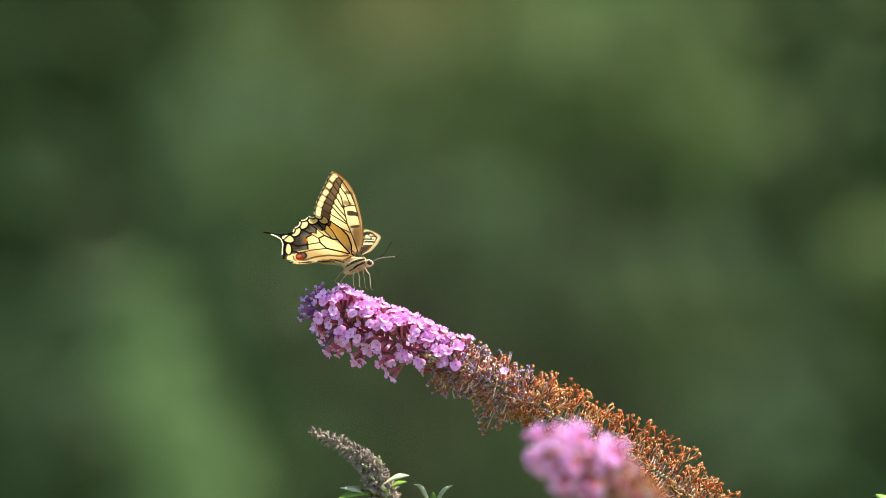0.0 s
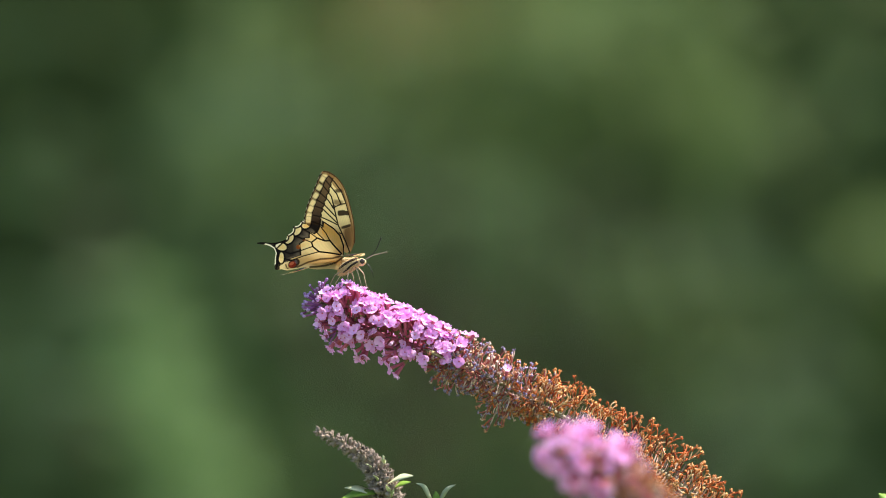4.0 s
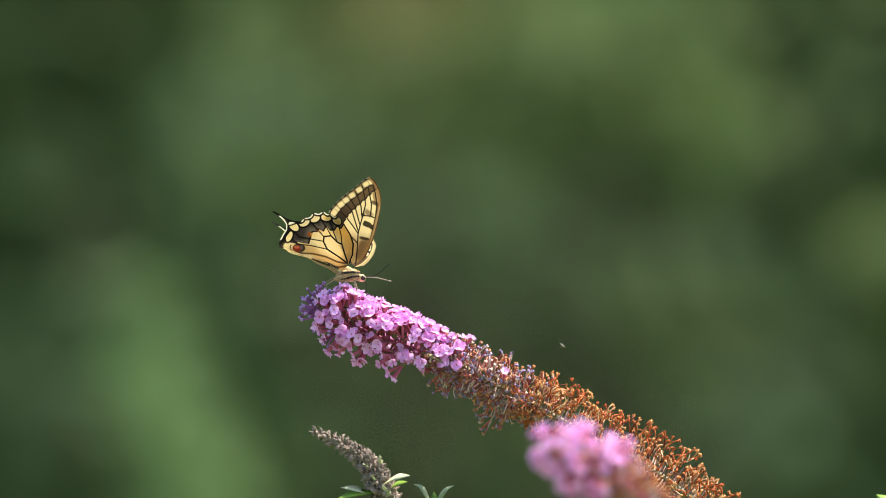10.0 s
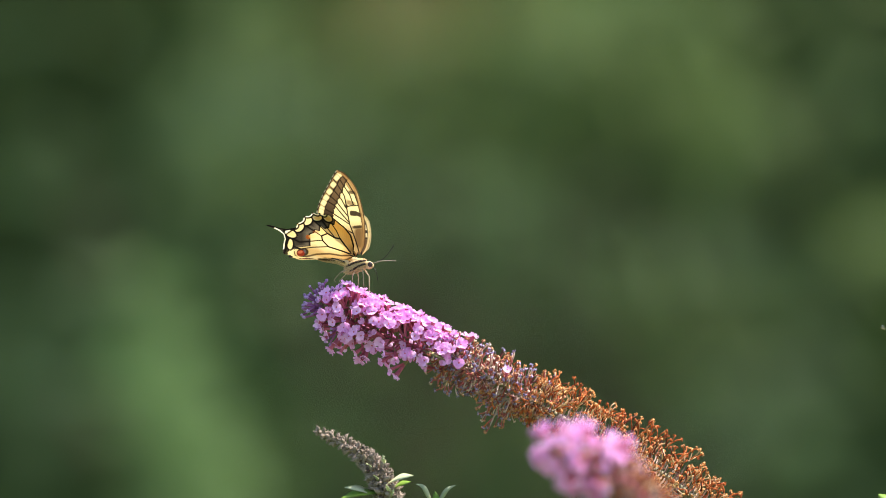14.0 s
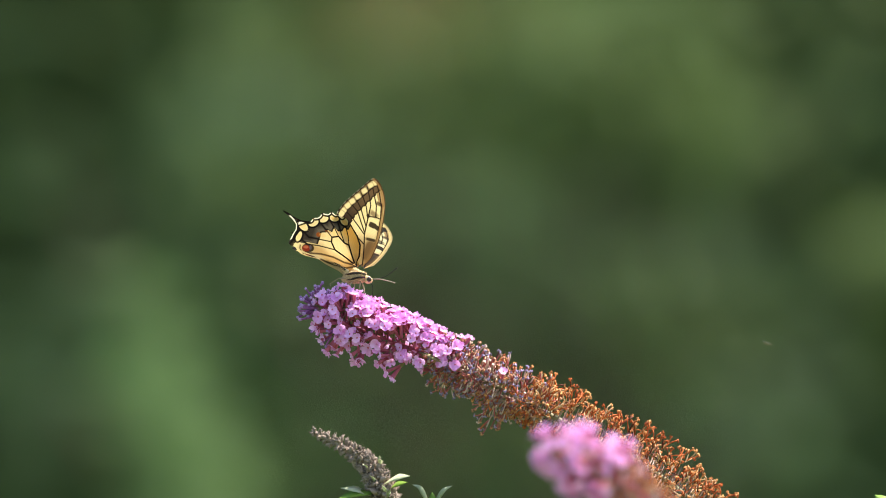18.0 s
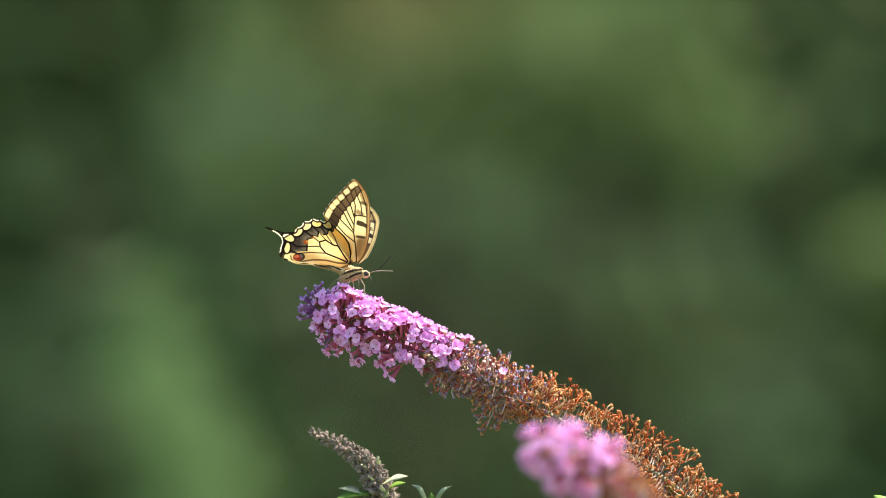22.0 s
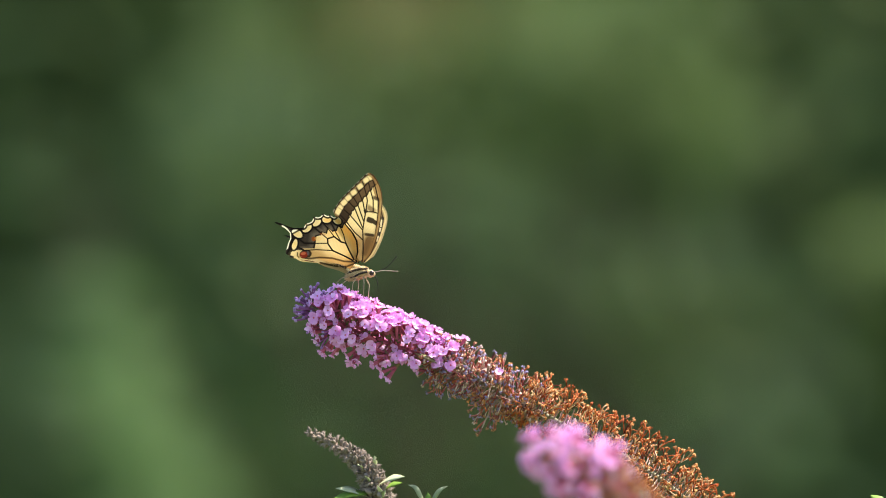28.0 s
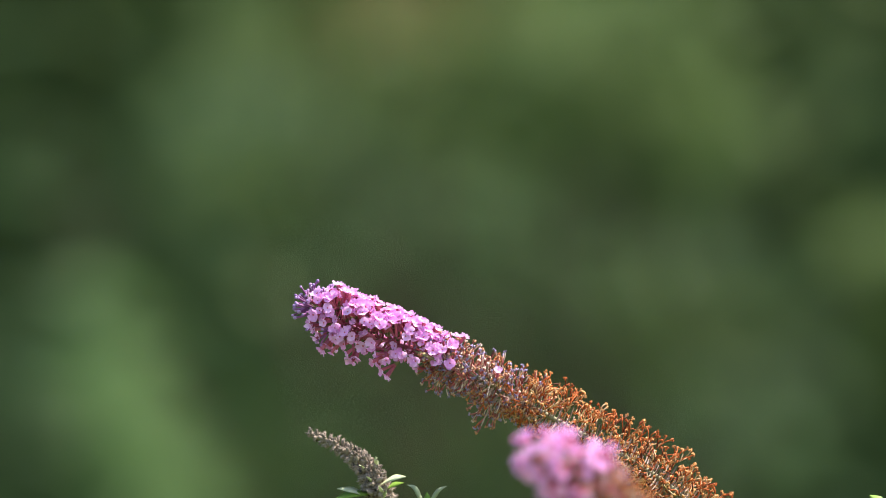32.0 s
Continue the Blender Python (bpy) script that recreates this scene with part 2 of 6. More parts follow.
def bud_mesh(seed, length):
    rnd = random.Random(seed)
    s = Soup()
    bend = rnd.uniform(-.0004, .0004)
    s.tube([(0, 0, 0), (bend, 0, length * 0.3), (bend, 0, length * 0.8), (0, 0, length * 0.9)], [0.0003, 0.00042, 0.0004, 0.0005], 6, 0)
    s.tube([(0, 0, length * 0.88), (0, 0, length * 0.93), (0, 0, length * 0.98), (0, 0, length * 1.02)], [0.0005, 0.00066, 0.00062, 0.0003], 6, 2)
    s.tube([(0, 0, -0.0004), (0, 0, length * 0.22)], [0.0004, 0.0008], 6, 1, cap=False)
    return s.mesh("bud", [BUD, CALYX, BUD_TIP])


def faded_mesh(seed, length, low_mat, tube_mat, tip_mat, bend, hook):
    """A withered floret: a slim dry tube, nearly straight, that hooks over at the end in a knot of rolled lobes."""
    rnd = random.Random(seed)
    s = Soup()
    turn = rnd.uniform(0, 6.28)
    lean = Vector((math.cos(turn), math.sin(turn), 0))
    path, way = [Vector((0, 0, 0))], Vector((0, 0, 1))
    for k in range(6):
        way = (way + lean * (bend if k < 4 else hook) * rnd.uniform(0.5, 1.3) + Vector((rnd.uniform(-1, 1), rnd.uniform(-1, 1), 0)) * 0.07).normalized()
        path.append(path[-1] + way * length / 6 * (1.0 if k < 5 else 0.6))
    s.tube(path[:4], [0.0002, 0.00032, 0.00028, 0.0002], 5, 0, cap=False)
    s.tube(path[3:], [0.0002, 0.00024, 0.00029, 0.00018], 5, 1)
    top = path[-1]
    for k in range(3):
        side = Matrix.Rotation(k * 2.1 + rnd.uniform(-0.5, 0.5), 3, way) @ way.orthogonal().normalized()
        r = rnd.uniform(0.0006, 0.0011)
        s.blade([top - way * 0.0002, top + side * r * 0.7 + way * r * 0.3, top + side * r * 0.9 - way * r * 0.5], [0.00022, 0.00042, 0.00014], way, 0.00012, 2, 0.6)
    s.ball(top, (0.00038, 0.00038, 0.00034), 3, 5, 2)
    return s.mesh("withered_floret", [low_mat, tube_mat, tip_mat])


FLORETS = [floret_mesh(k, 0.0076 + 0.0004 * (k % 4), 0.0019 + 0.00018 * (k % 3)) for k in range(6)]
HALF_OPEN = [floret_mesh(20 + k, 0.0074, 0.0015, 0.8) for k in range(2)]
BUDS = [bud_mesh(k, 0.0066 + 0.0008 * k) for k in range(3)]
WILTED = [faded_mesh(k, 0.0076 + 0.0003 * (k % 4), (WILT_PALE, WILT, WILT, STALK)[k % 4], (WILT, WILT, WILT_PALE, WILT, WILT, DRY)[k % 6], (WILT_TIP, WILT_BROWN, WILT_TIP, WILT_PALE, WILT_BROWN)[k % 5], 0.06, 0.3) for k in range(12)]
RUSTY = [faded_mesh(50 + k, 0.0076 + 0.0004 * (k % 3), (STRAW, DRY, STRAW, DRY_DARK)[k % 4], (DRY, DRY, DRY_DARK, DRY, STRAW)[k % 5], (DRY_TIP, DRY_TIP, DRY)[k % 3], 0.07, 0.75) for k in range(12)]
STRAWY = [faded_mesh(90 + k, 0.0074, (WILT_PALE, STRAW)[k % 2], (WILT_PALE, WILT, WILT)[k % 3], (WILT_BROWN, WILT_TIP, WILT_TIP)[k % 3], 0.08, 0.35) for k in range(4)]


class Curve:
    def __init__(self, pts, n=120):
        self.p = spline(pts, n)
        self.n = n

    def at(self, f):
        x = min(max(f, 0), 0.9999) * (self.n - 1)
        i = int(x)
        return self.p[i].lerp(self.p[i + 1], x - i)

    def way(self, f):
        return (self.at(min(f + 0.01, 1)) - self.at(max(f - 0.01, 0))).normalized()


def piece(mesh, name, parent, m, label=""):
    """A piece of a plant; an open floret carries its spread petals as a part."""
    limb = None
    if isinstance(mesh, tuple):
        mesh, limb = mesh
    ob = new(name, mesh)
    ob.parent = parent
    ob.matrix_basis = m
    if limb:
        new("corolla_limb", limb).parent = ob
    if label:
        tagged(ob, label)
    return ob


def cyme(curve, f, ang, reach, lean, rnd, stalks):
    """A side branch at f along the axis: its end place and direction."""
    p, way = curve.at(f), curve.way(f)
    side = Vector((0, -1, 0)) - way * way.dot(Vector((0, -1, 0)))
    side.normalize()
    out = Matrix.Rotation(ang, 3, way) @ side
    out = (out - way * lean).normalized()
    end = p + out * reach
    stalks.tube([p, p.lerp(end, 0.5) + way * 0.0004, end], [0.0005, 0.0004, 0.0003], 4, 0, cap=False)
    return end, out


def fan(end, out, count, splay, rnd):
    """Poses of florets that spread from the end of a side branch."""
    for k in range(count):
        w = (out + Vector((rnd.gauss(0, 1), rnd.gauss(0, 1), rnd.gauss(0, 1))) * splay).normalized()
        sc = rnd.uniform(0.85, 1.1)
        yield Matrix.Translation(end - w * 0.0006) @ facing(w, rnd.uniform(0, 6.28)) @ Matrix.Scale(sc, 4), w


def stem_mesh(curve_pts, r0, r1, mat, parent, name="stem", n=60, sides=8):
    s = Soup()
    pts = spline(curve_pts, n)
    s.tube(pts, [r0 + (r1 - r0) * i / (n - 1) for i in range(n)], sides, 0)
    mesh = s.mesh(name, [mat])
    ob = new(name, mesh)
    ob.parent = parent
    return ob


def leaf_mesh(name, pts, width, mat, normal, fold=0.2):
    s = Soup()
    p = spline(pts, 12)
    s.blade(p, [width * max(0.04, math.sin(math.pi * (i + 0.5) / 11.6)) * (1 + 0.08 * math.sin(i * 3.1)) for i in range(12)], normal, 0.0003, 0, fold)
    return s.mesh(name, [mat])


def stem_leaves(curve_pts, parent, seed, first=0.12, pairs=7):
    """Pairs of long grey-green leaves down a stem."""
    rnd = random.Random(seed)
    curve = Curve(curve_pts)
    for k in range(pairs):
        f = first + (0.9 - first) * k / pairs
        p = curve.at(f)
        turn = k * math.pi / 2 + rnd.uniform(-0.3, 0.3)
        for a in (turn, turn + math.pi):
            out = Vector((math.cos(a), math.sin(a), 0))
            ln = rnd.uniform(0.09, 0.15)
            pts = [p, p + out * ln * 0.35 + Vector((0, 0, ln * 0.12)), p + out * ln * 0.75 + Vector((0, 0, ln * 0.02)), p + out * ln - Vector((0, 0, ln * 0.22))]
            new("leaf", leaf_mesh("leaf", pts, ln * 0.10, LEAF if rnd.random() < 0.6 else GREY_LEAF, (0, 0, 1))).parent = parent


PIVOT = at(1330, 900)
spike = tagged(new("flower_spike"), "arching butterfly bush spike, pink at the tip, rusty dry behind", "flower")
spike.matrix_basis = Matrix.Translation(PIVOT)


def rel(px, py, y=0.0, base=PIVOT):
    return at(px, py, y) - base


def build_main_spike():
    rnd = random.Random(11)
    axis_pts = [rel(560, 545), rel(640, 586), rel(748, 626), rel(812, 648), rel(882, 686), rel(962, 728), rel(1050, 776), rel(1115, 810), rel(1180, 850), rel(1235, 896), rel(1330, 980)]
    curve = Curve(axis_pts)
    stem_mesh(axis_pts[:3], 0.0005, 0.0010, TUBE, spike, "axis")
    stem_mesh(axis_pts[2:], 0.0010, 0.0016, AXIS, spike, "axis")
    base_pts = [rel(1330, 980), rel(1420, 1070), rel(1520, 1300), rel(1600, 2500), Vector((0.23, 0.02, -PIVOT.z - 0.03))]
    stem_mesh(base_pts, 0.0016, 0.006, AXIS, spike, "stem")
    stem_leaves(base_pts, spike, 21, 0.3)
    stalks, red_stalks = Soup(), Soup()

    def f_of(px):
        best = min(range(120), key=lambda i: abs(curve.p[i].x - rel(px, 0).x))
        return best / 119

    # buds at the tip
    for k in range(20):
        f = f_of(rnd.uniform(552, 615))
        end, out = cyme(curve, f, rnd.uniform(0, 6.28), 0.002 + 0.0045 * f / 0.06, 0.7 - 6 * f, rnd, stalks)
        for m, w in fan(end, out, 1, 0.25, rnd):
            piece(rnd.choice(BUDS), "bud", spike, m)
    for k in range(10):
        w = (-curve.way(0.0) + Vector((rnd.gauss(0, .4), rnd.gauss(0, .4), rnd.gauss(0, .4)))).normalized()
        piece(rnd.choice(BUDS), "bud", spike, Matrix.Translation(curve.at(0.0)) @ facing(w))
    tip = random.Random(12)
    for k in range(5):
        w = Vector((-1, tip.uniform(-0.6, 0.3), tip.uniform(-0.35, 0.25))).normalized()
        piece(tip.choice(BUDS), "bud", spike, Matrix.Translation(rel(566, 548 + 3 * k, tip.uniform(-0.002, 0.001))) @ facing(w) @ Matrix.Scale(1.1, 4))
    # slim buds standing up along the upper edge
    for k in range(13):
        px = 558 + 5.4 * k + rnd.uniform(-4, 4)
        p = curve.at(f_of(px))
        up = Vector((rnd.uniform(-0.75, -0.05), rnd.uniform(-0.5, 0.25), 1.0)).normalized()
        end = p + up * (0.0035 + 0.004 * min(1, k / 9)) + Vector((rnd.uniform(-0.001, 0.001), 0, 0))
        stalks.tube([p, end], [0.0005, 0.0004], 4, 0, cap=False)
        for m, w in fan(end, up, 1 + k % 2, 0.22, rnd):
            piece(rnd.choice(BUDS), "bud", spike, m)
    # open florets: crowded above, sparser below with long red tubes
    for k in range(150):
        px = 584 + (812 - 584) * ((k + rnd.random()) / 150) ** 0.95
        f = f_of(px)
        ang = k * 2.4 + rnd.uniform(-0.9, 0.9)
        grow = min(1, (px - 556) / 70)
        shrink = 1 - max(0, (px - 720) / 90) * 0.35
        end, out = cyme(curve, f, ang, (0.002 + 0.0054 * grow) * shrink * rnd.uniform(0.6, 1.1), 0.3 + 0.5 * (1 - grow), rnd, red_stalks)
        for m, w in fan(end, out, 3, 0.4, rnd):
            if (w.z < -0.2 and rnd.random() < 0.7) or (w.z < 0.35 and rnd.random() < (0.5 if px < 690 else 0.25)) or (px > 705 and w.z < -0.1):
                continue
            mesh = rnd.choice(FLORETS) if rnd.random() < 0.5 + 0.5 * grow else rnd.choice(HALF_OPEN)
            piece(mesh, "floret", spike, m)
    # near side of the head, tubes leaning towards the tip
    for k in range(16):
        px = 585 + 130 * (k + rnd.random()) / 16
        grow = min(1, (px - 545) / 70)
        end, out = cyme(curve, f_of(px), rnd.uniform(-1.0, 1.3), rnd.uniform(0.003, 0.0062) * grow, 0.6, rnd, red_stalks)
        for m, w in fan(end, out, 2, 0.3, rnd):
            piece(rnd.choice(FLORETS if k % 4 else HALF_OPEN), "floret", spike, m)
    # crowded upper edge in full sun
    for k in range(34):
        px = 604 + 190 * (k + rnd.random()) / 34
        shrink = 1 - max(0, (px - 720) / 90) * 0.4
        end, out = cyme(curve, f_of(px), rnd.uniform(-2.0, -0.6), rnd.uniform(0.0052, 0.0074) * shrink, 0.3, rnd, red_stalks)
        for m, w in fan(end, out, 2, 0.3, rnd):
            piece(rnd.choice(FLORETS), "floret", spike, m)
    # hanging side branches under the head
    for tx, ty, px, many in ((574, 621, 622, 3), (583, 610, 628, 2), (560, 585, 612, 3), (564, 600, 616, 2), (620, 620, 656, 2), (629, 643, 672, 3), (647, 615, 676, 2), (692, 671, 735, 3), (681, 650, 708, 3), (684, 636, 705, 2), (704, 630, 722, 3), (738, 634, 745, 1)):
        p, q = curve.at(f_of(px)), rel(tx, ty, rnd.uniform(-0.006, 0.0))
        w = (q - p).normalized()
        end = q - w * 0.0078
        red_stalks.tube([p, end], [0.0005, 0.0004], 4, 0, cap=False)
        for m, w in fan(end, w, many, 0.2, rnd):
            piece(rnd.choice(FLORETS), "floret", spike, m)
    # faded zone, purple to brown
    for k in range(170):
        px = 770 + 200 * ((k + rnd.random()) / 170)
        f = f_of(px)
        ang = k * 2.4 + rnd.uniform(-0.4, 0.4)
        end, out = cyme(curve, f, ang, rnd.uniform(0.003, 0.0064) * (1 + 0.5 * (px - 770) / 200), 0.15, rnd, stalks)
        if out.z < -0.15:
            end = end.lerp(curve.at(f), 0.4)
        for m, w in fan(end, out, 3, 0.4, rnd):
            if w.z < -0.1 and rnd.random() < 0.4:
                continue
            piece(rnd.choice(RUSTY if rnd.random() < ((px - 850) / 200) else WILTED * 2 + STRAWY), "withered_floret", spike, m)
    for k in range(46):
        px = 780 + 185 * (k + rnd.random()) / 46
        end, out = cyme(curve, f_of(px), rnd.uniform(-1.0, 0.9), rnd.uniform(0.002, 0.005), 0.1, rnd, stalks)
        for m, w in fan(end, out, 3, 0.6, rnd):
            piece(rnd.choice(RUSTY if rnd.random() < ((px - 860) / 180) else WILTED), "withered_floret", spike, m)
    for tx, ty, px in ((762, 686, 790), (770, 694, 800), (778, 700, 804), (790, 702, 815), (806, 700, 826), (822, 700, 838), (812, 690, 830), (860, 737, 895), (880, 743, 910), (902, 720, 915), (844, 746, 900), (854, 767, 900), (872, 758, 905), (842, 729, 890), (835, 694, 850), (897, 736, 920), (885, 720, 905), (865, 715, 885), (887, 749, 912), (930, 728, 935), (952, 740, 955), (845, 705, 865), (820, 704, 840), (838, 716, 862), (802, 684, 822), (786, 676, 806)):
        p, q = curve.at(f_of(px)), rel(tx, ty, rnd.uniform(-0.006, 0.002))
        w = (q - p).normalized()
        end = q - w * 0.0065
        stalks.tube([p, end], [0.0006, 0.0004], 4, 0, cap=False)
        for m, w in fan(end, w, 4, 0.32, rnd):
            piece(rnd.choice(WILTED + STRAWY), "withered_floret", spike, m)
    piece(FLORETS[0], "floret", spike, Matrix.Translation(rel(889, 680, -0.007)) @ facing(Vector((0.05, -0.75, 0.7))))
    twig = leaf_mesh("leaf", [rel(742, 624, -0.007), rel(765, 633, -0.011), rel(796, 648, -0.009)], 0.0011, CALYX, (0, -0.7, 0.7))
    new("leaf", twig).parent = spike
    # rusty zone: the upper and near ones are single pieces, the rest are joined
    rest = Soup()
    singles = 0
    for k in range(330):
        px = 930 + 405 * ((k + rnd.random()) / 330) ** 0.9
        f = f_of(px)
        ang = k * 2.4 + rnd.uniform(-0.4, 0.4)
        end, out = cyme(curve, f, ang, rnd.uniform(0.004, 0.0092), 0.05, rnd, stalks)
        if out.z > 0.35:
            end = curve.at(f).lerp(end, 1.3 if px < 1190 else 1.0)
        if out.z < -0.3:
            end = end.lerp(curve.at(f), 0.45)
        for m, w in fan(end, out, 3 + k % 2, 0.4, rnd):
            mesh = rnd.choice(RUSTY)
            if w.y < 0.15 and singles < 300 and rnd.random() < 0.62:
                piece(mesh, "dry_floret", spike, m)
                singles += 1
            else:
                start = len(rest.v)
                rest.v += [m @ v.co for v in mesh.vertices]
                rest.f += [tuple(start + i for i in p.vertices) for p in mesh.polygons]
                rest.s += [{DRY.name: 0, DRY_TIP.name: 1, STRAW.name: 2, DRY_DARK.name: 3}[mesh.materials[p.material_index].name] for p in mesh.polygons]
    ob = new("dry_florets", rest.mesh("dry_florets", [DRY, DRY_TIP, STRAW, DRY_DARK]))
    ob.parent = spike
    tagged(ob, "mass of rusty withered florets", kind="stuff")
    ob = new("side_branches", red_stalks.mesh("side_branches", [TUBE]))
    ob.parent = spike
    tagged(ob, "thin dark red side branches", kind="stuff")
    ob = new("side_branches", stalks.mesh("side_branches", [STALK]))
    ob.parent = spike
    tagged(ob, "thin felted side branches", kind="stuff")


build_main_spike()

# ---- blurred flower nearer the lens ----
FY = -0.30
FBASE = at(1158, 944, FY)
near_spike = tagged(new("flower_spike"), "pink butterfly bush spike drooping in front, fading at its base", "flower")
near_spike.matrix_basis = Matrix.Translation(FBASE)


def build_near_spike():
    rnd = random.Random(5)
    pts = [rel(962, 800, FY, FBASE), rel(1020, 812, FY, FBASE), rel(1088, 848, FY, FBASE), rel(1145, 908, FY, FBASE), rel(1200, 995, FY, FBASE)]
    curve = Curve(pts)
    stem_mesh(pts, 0.0007, 0.0018, TUBE, near_spike, "axis")
    low = [pts[-1], rel(1260, 1150, FY, FBASE), rel(1330, 2200, FY, FBASE), Vector((0.08, 0.03, -FBASE.z - 0.03))]
    stem_mesh(low, 0.002, 0.006, AXIS, near_spike, "stem")
    stem_leaves(low, near_spike, 22, 0.36)
    stalks = Soup()
    for k in range(42):
        f = 0.0 + 0.5 * (k + rnd.random()) / 42
        end, out = cyme(curve, f, k * 2.4, 0.0012 + 0.0042 * min(1, f * 5 + 0.2) * (1 - max(0, f - 0.42) * 1.6), 0.1, rnd, stalks)
        for m, w in fan(end, out, 3, 0.42, rnd):
            if f < 0.2 and w.z < -0.5:
                continue
            piece(rnd.choice(FLORETS), "floret", near_spike, m)
    for tx, ty, f in ((944, 768, 0.06), (940, 810, 0.08), (950, 830, 0.1), (986, 862, 0.2), (1004, 874, 0.3), (1044, 880, 0.42)):
        p, q = curve.at(f), rel(tx, ty, FY, FBASE)
        w = (q - p).normalized()
        end = q - w * 0.0065
        stalks.tube([p, end], [0.0006, 0.0004], 4, 0, cap=False)
        for m, w in fan(end, w, 6, 0.35, rnd):
            piece(rnd.choice(FLORETS), "floret", near_spike, m)
    for k in range(120):
        f = 0.47 + 0.51 * (k + rnd.random()) / 120
        end, out = cyme(curve, f, k * 2.4, 0.004, 0.1, rnd, stalks)
        for m, w in fan(end, out, 3, 0.45, rnd):
            piece(rnd.choice(WILTED + RUSTY), "withered_floret", near_spike, m)
    ob = new("side_branches", stalks.mesh("side_branches", [STALK]))
    ob.parent = near_spike
    tagged(ob, "thin felted side branches", kind="stuff")


build_near_spike()

# ---- old seed head ----
DY = 0.032
DBASE = at(700, 882, DY)
seed_head = tagged(new("seed_head"), "grey-brown dead seed head of a butterfly bush with small green leaves", "seed head")
seed_head.matrix_basis = Matrix.Translation(DBASE)


def capsule_mesh(seed):
    rnd = random.Random(seed)
    s = Soup()
    s.tube([(0, 0, 0), (0, 0, 0.0006), (0.0001, 0, 0.0018), (0, 0.0001, 0.0028), (0, 0, 0.0032)], [0.0003, 0.0008, 0.00095, 0.0006, 0.00012], 6, 0)
    for k in range(2):
        a = rnd.uniform(0, 6.28)
        s.tube([(0, 0, 0.002), (math.cos(a) * 0.0009, math.sin(a) * 0.0009, 0.0036)], [0.0004, 0.00008], 4, 0)
    return s.mesh("seed_capsule", [SEED])


def build_seed_head():
    rnd = random.Random(3)
    pts = [rel(554, 766, DY, DBASE), rel(600, 788, DY, DBASE), rel(642, 816, DY, DBASE), rel(668, 848, DY, DBASE), rel(680, 890, DY, DBASE), rel(690, 960, DY, DBASE)]
    curve = Curve(pts)
    stem_mesh(pts, 0.0008, 0.0020, SEED, seed_head, "axis")
    low = [pts[-1], rel(710, 1100, DY, DBASE), rel(780, 2400, DY, DBASE), Vector((0.03, 0.02, -DBASE.z - 0.03))]
    stem_mesh(low, 0.0018, 0.005, STALK, seed_head, "stem")
    stem_leaves(low, seed_head, 23, 0.4)
    caps = [capsule_mesh(k) for k in range(4)]
    stalks = Soup()
    rest = Soup()
    n = 0
    whorl = 0.01
    while whorl < 0.86:
        r = 0.0009 + 0.0044 * whorl ** 0.8
        for b in range(13 + int(whorl * 10)):
            end, out = cyme(curve, min(0.9, whorl + rnd.gauss(0, 0.007)), rnd.uniform(0, 6.28), r * rnd.uniform(0.6, 1.1), 0.6, rnd, stalks)
            for m, w in fan(end, out, 2 + int(whorl * 3), 0.55, rnd):
                m = m @ Matrix.Scale((0.6 + 0.6 * whorl) * rnd.uniform(0.7, 1.3), 4) @ Matrix.Diagonal((0.9, 0.9, 1.1, 1))
                mesh = rnd.choice(caps)
                if n < 300 and w.y < 0.2:
                    piece(mesh, "seed_capsule", seed_head, m)
                    n += 1
                else:
                    start = len(rest.v)
                    rest.v += [m @ v.co for v in mesh.vertices]
                    rest.f += [tuple(start + i for i in p.vertices) for p in mesh.polygons]
                    rest.s += [0] * len(mesh.polygons)
        whorl += 0.05
    ob = new("seed_capsules", rest.mesh("seed_capsules", [SEED]))
    ob.parent = seed_head
    tagged(ob, "crowded dry seed capsules", kind="stuff")
    ob = new("side_branches", stalks.mesh("side_branches", [STALK]))
    ob.parent = seed_head
    tagged(ob, "short dry side branches", kind="stuff")
    for tx, ty, bx, by, y, w, mat in ((596, 884, 668, 872, -0.008, 0.0026, LEAF), (602, 864, 662, 880, -0.006, 0.0022, GREY_LEAF), (724, 842, 674, 860, -0.009, 0.0024, GREY_LEAF), (720, 853, 680, 872, -0.006, 0.0018, LEAF), (676, 858, 684, 884, -0.011, 0.0012, GREY_LEAF), (654, 842, 664, 858, -0.010, 0.0008, GREY_LEAF), (640, 822, 652, 834, -0.008, 0.0007, GREY_LEAF), (690, 866, 682, 890, -0.011, 0.0012, GREY_LEAF),
                                      (670, 806, 672, 830, -0.006, 0.0010, GREY_LEAF)):
        a, b = rel(bx, by, DY, DBASE), rel(tx, ty, DY + y, DBASE)
        mid = a.lerp(b, 0.5) + Vector((0, -0.002, 0.001))
        mesh = leaf_mesh("leaf", [a, mid, b], w, mat, (0, -0.6, 0.8))
        ob = new("leaf", mesh)
        ob.parent = seed_head


build_seed_head()

# ---- young shoots at the lower edge ----
def build_shoot(px, py, leaves, label):
    base = at(px, py)
    shoot = tagged(new("leafy_shoot"), label, "plant shoot")
    shoot.matrix_basis = Matrix.Translation(base)
    stem_mesh([Vector((0, 0, 0)), Vector((0.002, 0, -0.08)), Vector((0.02, 0.01, -0.6)), Vector((0.03, 0.02, -base.z - 0.03))], 0.0010, 0.004, AXIS, shoot, "stem")
    for pts, w, mat in leaves:
        p = [rel(x, y, d, base) for x, y, d in pts]
        ob = new("leaf", leaf_mesh("leaf", p, w, mat, (0.1, -0.85, 0.5)))
        ob.parent = shoot


